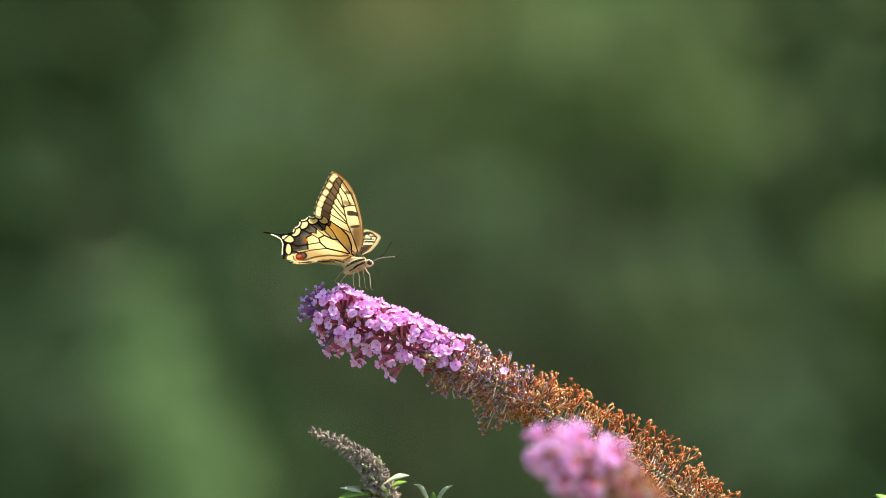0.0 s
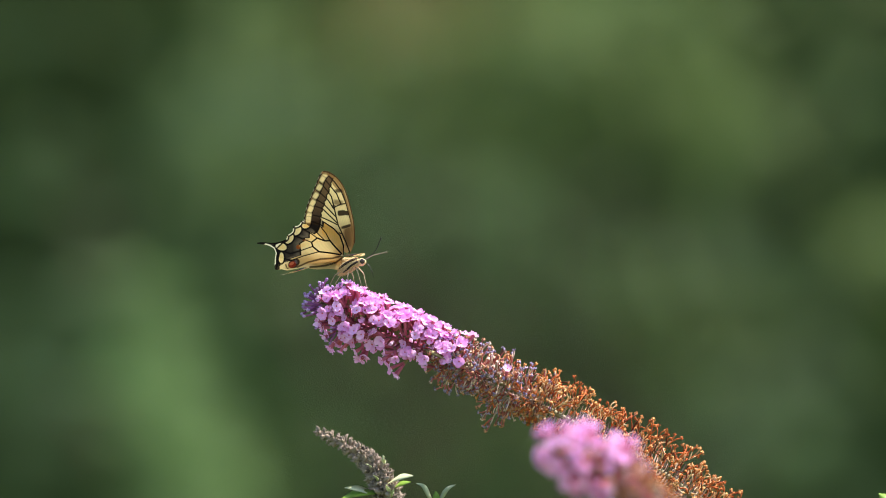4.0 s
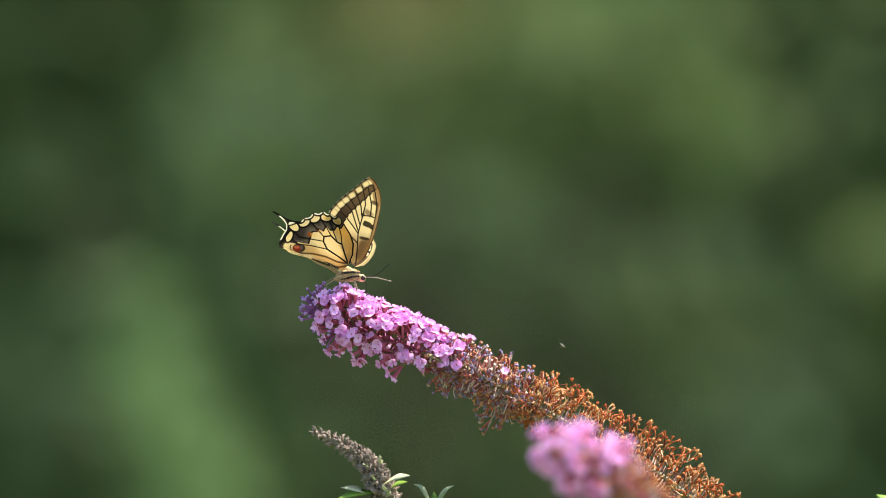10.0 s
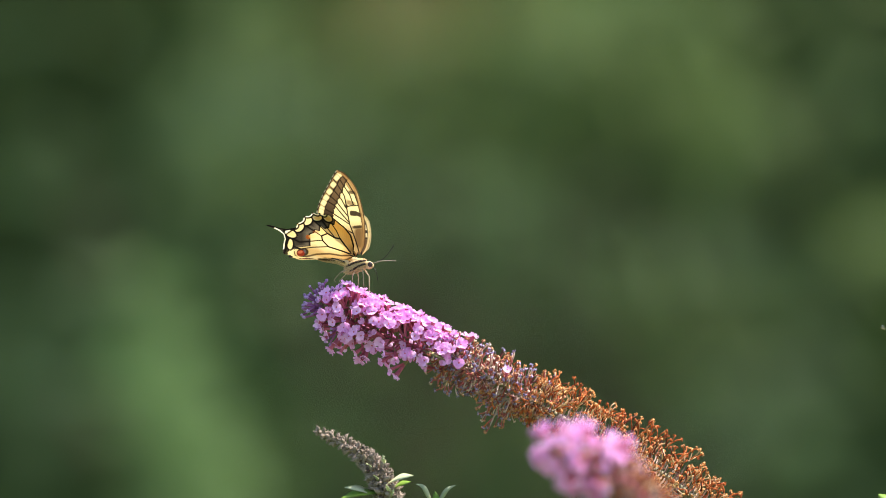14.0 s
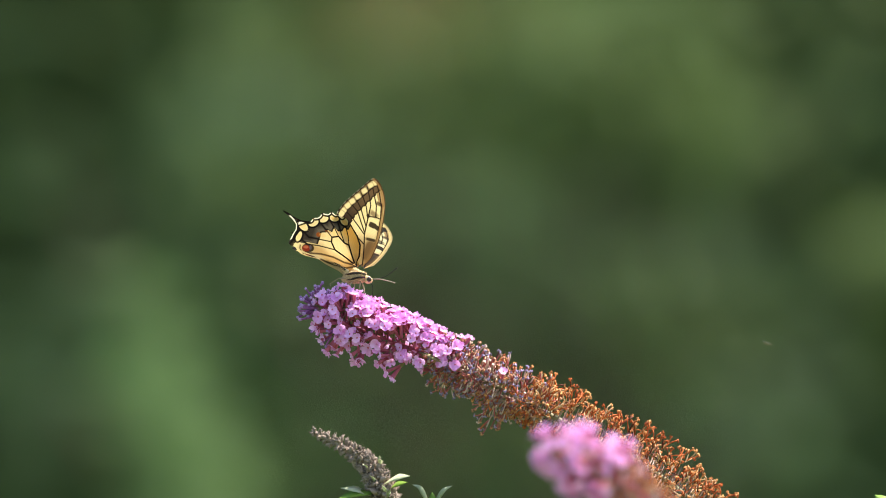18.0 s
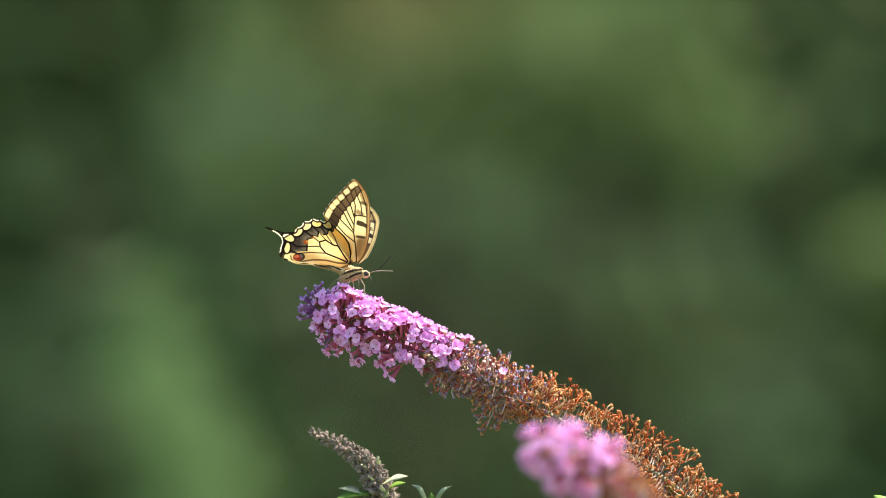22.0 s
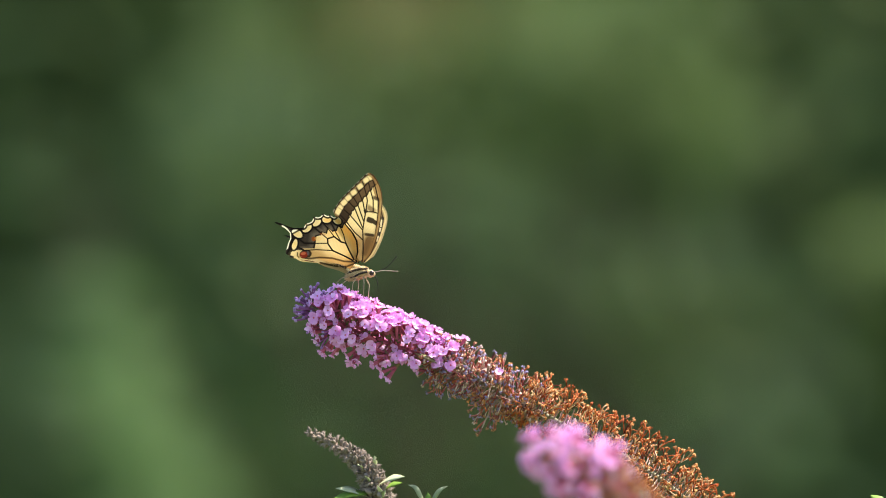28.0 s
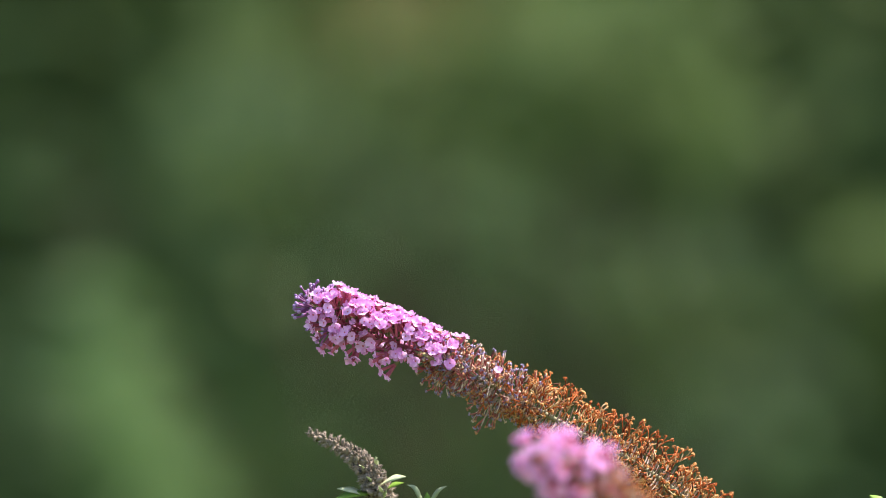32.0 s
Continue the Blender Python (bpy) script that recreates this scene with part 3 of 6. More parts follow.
build_shoot(767, 905, [(((764, 900, 0), (752, 876, -0.002), (744, 862, -0.002), (731, 857, 0)), 0.0011, GREY_LEAF),
                       (((768, 900, 0), (778, 880, -0.002), (788, 866, -0.003), (802, 859, 0)), 0.0010, GREY_LEAF),
                       (((766, 902, 0), (767, 885, -0.003), (766, 870, -0.002)), 0.0016, LEAF)], "young grey-green shoot with small curling leaves")
build_shoot(1580, 915, [(((1580, 915, 0), (1566, 890, -0.002), (1550, 875, 0)), 0.003, LEAF)], "yellow-green leaf tip on a thin shoot")

# ---- butterfly ----
SHEET = S / 3            # the wings are drawn on a sheet, y down, three units to one of the plan
BASE_X, BASE_Y = 505, 520
C25, S25 = math.cos(radians(25)), math.sin(radians(25))
FORE_EDGE = [(512, 528), (545, 520), (585, 462), (622, 375), (648, 280), (664, 190), (660, 130), (640, 78), (618, 52), (597, 43), (570, 58), (520, 100), (470, 140), (430, 175), (398, 212), (384, 236), (410, 275),
             (452, 350), (482, 430)]
HIND_EDGE = [(505, 520), (522, 470), (524, 420), (508, 360), (480, 312), (455, 275), (425, 250)]
HIND_TEETH = [(425, 250), (390, 236), (352, 226), (299, 236), (249, 265), (208, 282)]
HIND_TAIL = [(208, 282), (186, 278), (150, 262), (118, 243), (90, 231), (86, 236), (112, 252), (140, 276), (160, 302)]
HIND_INNER = [(160, 302), (157, 330), (143, 352), (130, 378), (120, 398), (126, 414), (150, 420), (182, 446), (240, 462), (275, 474), (322, 508), (392, 540), (440, 568), (480, 560)]


def path2(points, n):
    """Finely sampled smooth outline."""
    return np.array([(q.x, q.y) for q in spline([(x, y, 0) for x, y in points], n)])


def scalloped(points, depth, n=14):
    out = []
    centre = np.array((495.0, 505.0))
    for a, b in zip(points[:-1], points[1:]):
        a, b = np.array(a, float), np.array(b, float)
        for i in range(n):
            u = i / n
            p = a + (b - a) * u
            inward = centre - p
            out.append(p + inward / np.linalg.norm(inward) * depth * math.sin(math.pi * u))
    return np.array(out)


def seg_dist(P, line):
    """Distance of each place in P to a polyline, and how far along it the nearest place lies (0..1)."""
    line = np.array(line, float)
    best = np.full(len(P), 1e9)
    along = np.zeros(len(P))
    lens = np.linalg.norm(np.diff(line, axis=0), axis=1)
    total, run = lens.sum(), 0.0
    for a, b, ln in zip(line[:-1], line[1:], lens):
        d = b - a
        u = np.clip(((P - a) @ d) / max(d @ d, 1e-9), 0, 1)
        q = np.linalg.norm(P - (a + u[:, None] * d), axis=1)
        hit = q < best
        best[hit] = q[hit]
        along[hit] = (run + u[hit] * ln) / total
        run += ln
    return best, along


def blot(P, x, y, rx, ry, turn=0.0):
    """1 inside an ellipse, soft at the rim."""
    c, s = math.cos(radians(turn)), math.sin(radians(turn))
    dx, dy = P[:, 0] - x, P[:, 1] - y
    q = np.hypot((dx * c + dy * s) / rx, (dy * c - dx * s) / ry)
    return np.clip((1.0 - q) * min(rx, ry) / 3.0 + 0.5, 0, 1)


def band(d, lo, hi, soft=3.0):
    return np.clip((d - lo) / soft + 0.5, 0, 1) * np.clip((hi - d) / soft + 0.5, 0, 1)


def lay(col, mask, rgb, strength=1.0):
    m = (mask * strength)[:, None]
    return col * (1 - m) + np.array(rgb[:3]) * m


CREAM, PALE, GOLD = lin(238, 206, 136), lin(246, 232, 190), lin(238, 184, 92)
BLACK, SMOKE, TAN = lin(15, 11, 8), lin(60, 44, 27), lin(142, 102, 54)
GREYBLUE, RUST, RED = lin(90, 80, 64), lin(140, 68, 22), lin(116, 34, 18)

FORE_VEINS = [[(528, 525), (536, 440), (539, 385), (541, 345), (553, 295), (566, 248)], [(541, 345), (510, 300), (478, 258), (420, 205)], [(541, 330), (522, 270), (508, 225), (455, 165)],
              [(551, 300), (536, 245), (525, 205), (488, 140)], [(562, 262), (556, 200), (548, 175), (524, 112)], [(566, 248), (580, 190), (576, 155), (560, 85)], [(566, 248), (606, 252), (632, 262)],
              [(606, 252), (612, 190), (600, 130), (588, 70)], [(632, 262), (640, 190), (632, 130), (612, 60)], [(536, 520), (575, 455), (606, 375), (632, 262), (648, 190)], [(536, 395), (496, 352), (455, 290), (392, 222)]]
HIND_VEINS = [[(492, 508), (440, 470), (378, 430), (358, 390), (360, 364), (398, 358), (432, 392), (456, 402), (470, 450), (486, 495)], [(360, 364), (330, 332), (300, 300), (262, 262)], [(398, 358), (378, 322), (352, 285), (320, 236)],
              [(432, 392), (412, 340), (398, 300), (372, 240)], [(456, 402), (452, 355), (440, 310), (415, 262)], [(358, 388), (290, 378), (230, 368), (180, 320)], [(378, 430), (290, 412), (220, 405), (158, 352)],
              [(492, 515), (512, 460), (516, 400), (500, 350), (470, 300)], [(490, 516), (440, 526), (380, 514), (330, 496), (300, 484)], [(488, 508), (430, 496), (370, 470), (300, 455), (200, 452)]]
ANAL_SPOT = (222, 427)


def block(P, x, y, rx, ry, turn=0.0, soft=4.0):
    """1 inside a block with rounded corners and a soft rim."""
    c, s = math.cos(radians(turn)), math.sin(radians(turn))
    dx, dy = P[:, 0] - x, P[:, 1] - y
    a, b = np.abs(dx * c + dy * s) / rx, np.abs(dy * c - dx * s) / ry
    q = (a ** 4 + b ** 4) ** 0.25
    return np.clip((1.0 - q) * min(rx, ry) / soft + 0.5, 0, 1)


def streaks(P, x, y, size):
    """Fine scales running out from the wing root, 0.7 to 1."""
    ang = np.arctan2(P[:, 1] - y, P[:, 0] - x)
    return 0.86 + 0.03 * np.sin(ang * 150 + P[:, 0] * size) + 0.03 * np.sin(ang * 67 + P[:, 1] * size * 0.7)


def fore_pattern(P, upper):
    term = path2([(600, 44), (570, 58), (520, 100), (470, 140), (430, 175), (398, 212), (384, 238)], 60)
    costa = path2([(545, 520), (585, 462), (622, 375), (648, 280), (664, 190), (660, 130), (640, 78), (610, 46)], 60)
    dt, st = seg_dist(P, term)
    dc, sc = seg_dist(P, costa)
    grain = streaks(P, 525, 525, 0.4)
    # left wing's ground is painted paler, for direct sun on it
    col = np.tile(np.array((lin(243, 222, 166) if upper else CREAM)[:3]), (len(P), 1))
    base = np.linalg.norm(P - np.array((525, 525)), axis=1)
    # buff root, brown cell and leading edge
    col = lay(col, np.clip((200 - base) / 70, 0, 1), TAN, 0.8)
    col = lay(col, block(P, 573, 435, 36, 58, 18, 12), lin(98, 68, 35) if not upper else lin(50, 40, 26), 0.9)
    if upper:
        col = lay(col, np.clip((165 - base) / 30, 0, 1), lin(56, 45, 30), 0.9)
    col = lay(col, blot(P, 638, 130, 22, 70, -8), TAN, 0.85)
    col = lay(col, np.clip((34 - dc) / 22, 0, 1) * np.clip((0.75 - sc) / 0.2, 0, 1), TAN, 0.6)
    # bars across the cell
    bar = 1.25 if upper else 1.0
    col = lay(col, np.maximum(block(P, 587, 295, 21 * bar, 15 * bar, 24), block(P, 611, 309, 19 * bar, 12 * bar, 36)), BLACK if upper else lin(36, 25, 15), 0.97)
    col = lay(col, block(P, 575, 372, 29, 8 * bar, 12), lin(44, 30, 17), 0.95)
    col = lay(col, block(P, 630, 182, 22, 10 * bar, 26, 7), SMOKE, 0.9)
    col = lay(col, block(P, 596, 236, 26, 14 * bar, 38, 10), lin(104, 74, 42) if not upper else BLACK, 0.8)
    col = lay(col, blot(P, 566, 244, 12, 10, 30), SMOKE, 0.8)
    veins = np.min([seg_dist(P, v)[0] for v in FORE_VEINS], axis=0)
    col = lay(col, np.clip((4.6 - veins) / 2.2, 0, 1), lin(26, 18, 11), 0.97)
    # smoky band inside the margin, wavy between the veins, wider and darker towards the inner edge
    wide = 76 + 19 * st + 6 * np.abs(np.sin(st * 8 * math.pi))
    inside = band(dt, 40, wide, 5)
    dusty = lin(90, 66, 40) if not upper else BLACK
    col = lay(col, inside, dusty, 0.98)
    col = lay(col, inside * np.clip((st - 0.4) * 2.0, 0, 1), lin(38, 28, 19), 0.85)
    col = lay(col, band(dt, wide - 8, wide, 4), lin(34, 24, 15), 0.85)
    col = lay(col, np.clip((45 - dt) / 3, 0, 1), lin(112, 80, 44) if not upper else BLACK, 0.95)
    col = lay(col, band(dt, 38, 46, 3), lin(30, 21, 13), 0.95)
    col = lay(col, np.clip((4.6 - veins) / 2.2, 0, 1) * band(dt, 8, wide, 3), lin(28, 20, 12), 0.85)
    # row of moons along the margin, each in a dark ring
    for k in range(8):
        s0 = (k + 0.55) / 8.2
        i = min(int(s0 * 59), 58)
        a, b = term[i], term[i + 1]
        t = (b - a) / np.linalg.norm(b - a)
        nrm = np.array((-t[1], t[0]))
        if nrm @ (np.array((525, 525)) - a) < 0:
            nrm = -nrm
        c = a + nrm * 25
        lean = math.degrees(math.atan2(t[1], t[0])) + 10
        col = lay(col, block(P, c[0], c[1], 18.5 + 1.5 * s0, 15.5 + 2.5 * s0, lean), lin(52, 36, 20), 0.8)
        col = lay(col, block(P, c[0], c[1], 15.5 + 2 * s0, 12 + 2.5 * s0, lean, 7), CREAM)
    col = lay(col, np.clip((9.5 - dt) / 3, 0, 1), lin(30, 21, 13), 0.95)
    col = lay(col, np.clip((4.2 - dt) / 2.5, 0, 1) * (np.sin(st * 17 * math.pi) > -0.2), PALE, 0.3)
    col = lay(col, np.clip((8 - dc) / 3, 0, 1), lin(72, 48, 25) if not upper else lin(190, 166, 116), 0.95)
    col = lay(col, band(dc, 8, 18, 4), TAN if not upper else CREAM, 0.8)
    return col * (0.93 + 0.9 * (grain - 0.86))[:, None]


def hind_pattern(P, upper):
    margin = np.concatenate([scalloped(HIND_TEETH, 14), np.array(HIND_INNER[:5], float)])
    dm, sm = seg_dist(P, margin)
    grain = streaks(P, 495, 510, 0.35)
    col = np.tile(np.array(CREAM[:3]), (len(P), 1))
    # front cells painted warm yellow as light through both wings, buff towards inner edge
    col = lay(col, np.clip(1.7 - 1.6 * np.hypot((P[:, 0] - 468) / 80, (P[:, 1] - 385) / 150), 0, 1), GOLD, 0.85)
    col = lay(col, np.clip(1.5 - np.hypot((P[:, 0] - 405) / 60, (P[:, 1] - 335) / 40), 0, 1), GOLD, 0.5)
    col = lay(col, np.clip(1.5 - np.hypot((P[:, 0] - 420) / 52, (P[:, 1] - 420) / 55), 0, 1), CREAM, 0.75)
    inner, _ = seg_dist(P, [(440, 568), (392, 540), (322, 508), (275, 474), (240, 462)])
    col = lay(col, np.clip((88 - inner) / 40, 0, 1), lin(176, 134, 72), 0.85)
    col = lay(col, np.clip((26 - inner) / 14, 0, 1), lin(206, 176, 120), 0.8)
    base = np.linalg.norm(P - np.array((495, 510)), axis=1)
    col = lay(col, np.clip((70 - base) / 40, 0, 1), TAN, 0.8)
    veins = np.min([seg_dist(P, v)[0] for v in HIND_VEINS[:-2]], axis=0)
    cell, _ = seg_dist(P, HIND_VEINS[0])
    front, _ = seg_dist(P, HIND_VEINS[7])
    soft_veins = np.min([seg_dist(P, v)[0] for v in HIND_VEINS[-2:]], axis=0)
    col = lay(col, np.clip((4.2 - veins) / 2.2, 0, 1), lin(20, 14, 9), 0.95)
    col = lay(col, np.clip((5.6 - np.minimum(cell, front)) / 2.4, 0, 1), lin(20, 14, 9), 0.97)
    col = lay(col, np.clip((7 - soft_veins) / 4, 0, 1), lin(58, 38, 18), 0.9)
    # dusky band between the moons and the middle of the wing: dusted cells, black inner rim
    inner_line = [(482, 318), (468, 296), (452, 322), (430, 310), (418, 330), (392, 332), (374, 310), (360, 338), (336, 326), (326, 340), (301, 342), (291, 377), (282, 404), (250, 412), (212, 394), (170, 396)]
    centre = np.array((495.0, 505.0))
    ang = np.arctan2(P[:, 1] - centre[1], P[:, 0] - centre[0]) % (2 * math.pi)
    la = np.array([math.atan2(y - centre[1], x - centre[0]) % (2 * math.pi) for x, y in inner_line])
    lr = np.array([math.hypot(x - centre[0], y - centre[1]) for x, y in inner_line])
    order = np.argsort(la)
    reach = np.interp(ang, la[order], lr[order])
    rad = np.hypot(P[:, 0] - centre[0], P[:, 1] - centre[1])
    span = (ang > la.min()) & (ang < la.max())
    out = np.clip((rad - reach) / 3 + 0.5, 0, 1) * span
    speck = 0.5 + 0.5 * np.sin(P[:, 0] * 1.7 + np.sin(P[:, 1] * 0.9) * 2) * np.sin(P[:, 1] * 1.9 + np.sin(P[:, 0] * 0.7) * 2)
    col = lay(col, out, BLACK if upper else GREYBLUE, 0.96)
    col = lay(col, out * speck, lin(44, 36, 26), 0.4)
    col = lay(col, out * np.clip((11 - veins) / 8, 0, 1), lin(30, 22, 15), 0.7)
    col = lay(col, out * np.clip((rad - reach - 22) / 26, 0, 1), lin(24, 17, 12), 0.75)
    if upper:
        for x, y, rx, ry, turn in ((446, 303, 14, 10, 40), (394, 303, 17, 12, 15), (343, 305, 16, 12, -10), (292, 324, 15, 12, -35), (248, 358, 24, 14, -38)):
            col = lay(col, blot(P, x, y, rx, ry, turn), lin(70, 84, 118), 0.8)
    col = lay(col, out * np.clip((12 - (rad - reach)) / 5, 0, 1), lin(16, 11, 8), 0.95)
    col = lay(col, out * np.clip((4.6 - veins) / 2.2, 0, 1), BLACK, 0.8)
    # moons, each under a black arch, pale rim in the bays of the edge
    for x, y, rx, ry, turn in ((428, 276, 24, 18, 38), (370, 260, 27, 19, 5), (308, 267, 28, 20, -14), (255, 290, 28, 19, -27), (198, 309, 32, 19, 44), (176, 366, 14, 28, 24)):
        col = lay(col, blot(P, x, y, rx + 10, ry + 10, turn), lin(16, 11, 8), 0.97)
        col = lay(col, blot(P, x, y, rx, ry, turn), CREAM, 1.0)
        if x > 330:
            col = lay(col, blot(P, x + 4, y + 6, rx * 0.8, ry * 0.6, turn), GOLD, 0.85)
        elif x < 240:
            col = lay(col, blot(P, x, y, rx * 0.8, ry * 0.6, turn), lin(238, 200, 112), 0.6)
    col = lay(col, band(dm, 6, 15, 3) * (P[:, 0] < 450), BLACK, 0.97)
    col = lay(col, blot(P, 284, 353, 13, 12, 20), RUST, 0.95)
    col = lay(col, blot(P, 308, 356, 20, 10, 15), GOLD, 0.4)
    col = lay(col, blot(P, 336, 336, 18, 8, 10), RUST, 0.35)
    teeth = np.min([np.hypot(P[:, 0] - x, P[:, 1] - y) for x, y in HIND_TEETH], axis=0)
    col = lay(col, np.clip((6.8 - dm) / 2.5, 0, 1) * np.clip((teeth - 9) / 3, 0, 1), PALE)
    d3, _ = seg_dist(P, [(230, 286), (200, 284), (172, 282), (166, 300), (180, 332), (158, 362), (136, 396)])
    col = lay(col, np.clip((6.5 - d3) / 2.5, 0, 1), BLACK, 0.97)
    d4, _ = seg_dist(P, [(235, 284), (205, 282), (186, 276), (150, 260), (118, 243), (88, 233)])
    col = lay(col, np.clip((10 - d4) / 2.5, 0, 1) * (P[:, 0] < 240), BLACK, 0.97)
    d5, _ = seg_dist(P, [(126, 262), (146, 280), (158, 302), (156, 330), (141, 352), (130, 378)])
    col = lay(col, np.clip((8 - d5) / 2.5, 0, 1), PALE, 0.97)
    d6, _ = seg_dist(P, [(146, 392), (126, 400), (134, 412)])
    col = lay(col, np.clip((15 - d6) / 3, 0, 1), BLACK, 0.97)
    # eye spot
    x, y = ANAL_SPOT
    col = lay(col, blot(P, x + 6, y - 1, 34, 24), lin(24, 15, 12), 0.95)
    col = lay(col, blot(P, x - 5, y + 1, 22, 17), RED)
    col = lay(col, blot(P, x - 6, y - 6, 14, 8), lin(176, 90, 56), 0.8)
    col = lay(col, blot(P, x + 20, y - 4, 7, 12), lin(112, 104, 104), 0.35)
    d8, _ = seg_dist(P, [(184, 412), (182, 430), (192, 446)])
    col = lay(col, np.clip((5 - d8) / 2.5, 0, 1), lin(40, 24, 14), 0.85)
    d7, _ = seg_dist(P, [(150, 418), (182, 444), (230, 460)])
    col = lay(col, np.clip((8 - d7) / 3, 0, 1), CREAM, 0.7)
    return col * (0.93 + 0.9 * (grain - 0.86))[:, None]


def wing_mesh(name, outline, centre, pattern, veins, side, teeth=False, nt=430, nr=150):
    """A thin wing membrane with raised veins: rays from its root to the outline. side: -1 right, 1 left."""
    c = np.array(centre, float)
    ang = np.unwrap(np.arctan2(outline[:, 1] - c[1], outline[:, 0] - c[0]))
    far = np.hypot(*(outline - c).T) > 75
    lo, hi = ang[far].min(), ang[far].max()
    tip = np.arctan2(233 - c[1], 88 - c[0]) % (2 * math.pi)
    th = np.linspace(lo + 1e-3, hi - 1e-3, nt)
    if teeth:
        tip += 2 * math.pi * round((0.5 * (lo + hi) - tip) / (2 * math.pi))
        th = np.sort(np.concatenate([th, np.linspace(tip - 0.06, tip + 0.09, 70)]))
        nt = len(th)
    a, b = outline, np.roll(outline, -1, axis=0)
    R = np.zeros(nt)
    for i, t in enumerate(th):
        d = np.array((math.cos(t), math.sin(t)))
        e = b - a
        den = d[0] * e[:, 1] - d[1] * e[:, 0]
        den[np.abs(den) < 1e-9] = 1e-9
        w = a - c
        s = (w[:, 0] * e[:, 1] - w[:, 1] * e[:, 0]) / den
        u = (w[:, 0] * d[1] - w[:, 1] * d[0]) / den
        ok = (u >= 0) & (u <= 1) & (s > 0)
        R[i] = s[ok].max() if ok.any() else 5.0
    rr = np.linspace(0.02, 1, nr) ** 0.8
    P = (c + rr[None, :, None] * R[:, None, None] * np.stack([np.cos(th), np.sin(th)], 1)[:, None, :]).reshape(-1, 2)
    dx, dy = (P[:, 0] - BASE_X) * SHEET, (P[:, 1] - BASE_Y) * SHEET
    u, v = C25 * dx + S25 * dy, S25 * dx - C25 * dy
    vd = np.min([seg_dist(P, q)[0] for q in veins], axis=0)
    ridge = 0.00006 * np.clip(1 - vd / 5, 0, 1)
    wave = 0.0006 * np.sin(u * 260 + 1) * np.sin(v * 110) + 0.0012 * np.sin(np.clip(v / 0.04, 0, 1) * math.pi) * 0.6
    n = len(P)
    verts = np.stack([u, side * v, wave - ridge], 1)
    cols = pattern(P, side > 0)
    q = (np.arange(nt - 1)[:, None] * nr + np.arange(nr - 1)[None, :]).ravel()
    faces = np.stack([q, q + 1, q + nr + 1, q + nr], 1)
    mesh = bpy.data.meshes.new(name)
    mesh.from_pydata(verts.tolist(), [], faces.tolist())
    mesh.materials.append(WING_LOW)
    attr = mesh.color_attributes.new("pattern", "FLOAT_COLOR", "POINT")
    attr.data.foreach_set("color", np.concatenate([cols, np.ones((n, 1))], 1).astype(np.float32).ravel())
    mesh.polygons.foreach_set("use_smooth", [True] * len(mesh.polygons))
    mesh.update()
    return mesh


butterfly = tagged(new("butterfly"), "yellow and black swallowtail butterfly with tailed hindwings and red eye spots", "butterfly")
fore_outline = path2(FORE_EDGE + FORE_EDGE[:1], 240)
hind_outline = np.concatenate([path2(HIND_EDGE, 50), scalloped(HIND_TEETH, 14), path2(HIND_TAIL, 60), path2(HIND_INNER, 60)])
WINGS = {}
for side, word in ((-1, "right"), (1, "left")):
    ob = obj("forewing", wing_mesh("forewing", fore_outline, (520, 522), fore_pattern, FORE_VEINS, side), [], butterfly, "pale yellow forewing with black veins and dark margin")
    WINGS[word, "fore"] = ob
    ob = obj("hindwing", wing_mesh("hindwing", hind_outline, (492, 512), hind_pattern, HIND_VEINS, side, True), [], butterfly, "scalloped yellow hindwing with a slim black tail and red spot")
    WINGS[word, "hind"] = ob


def body_point(u, v, y=0.0):
    """Body space, in plan units: forward, up, to its left."""
    return Vector((u * S, y * S, v * S))


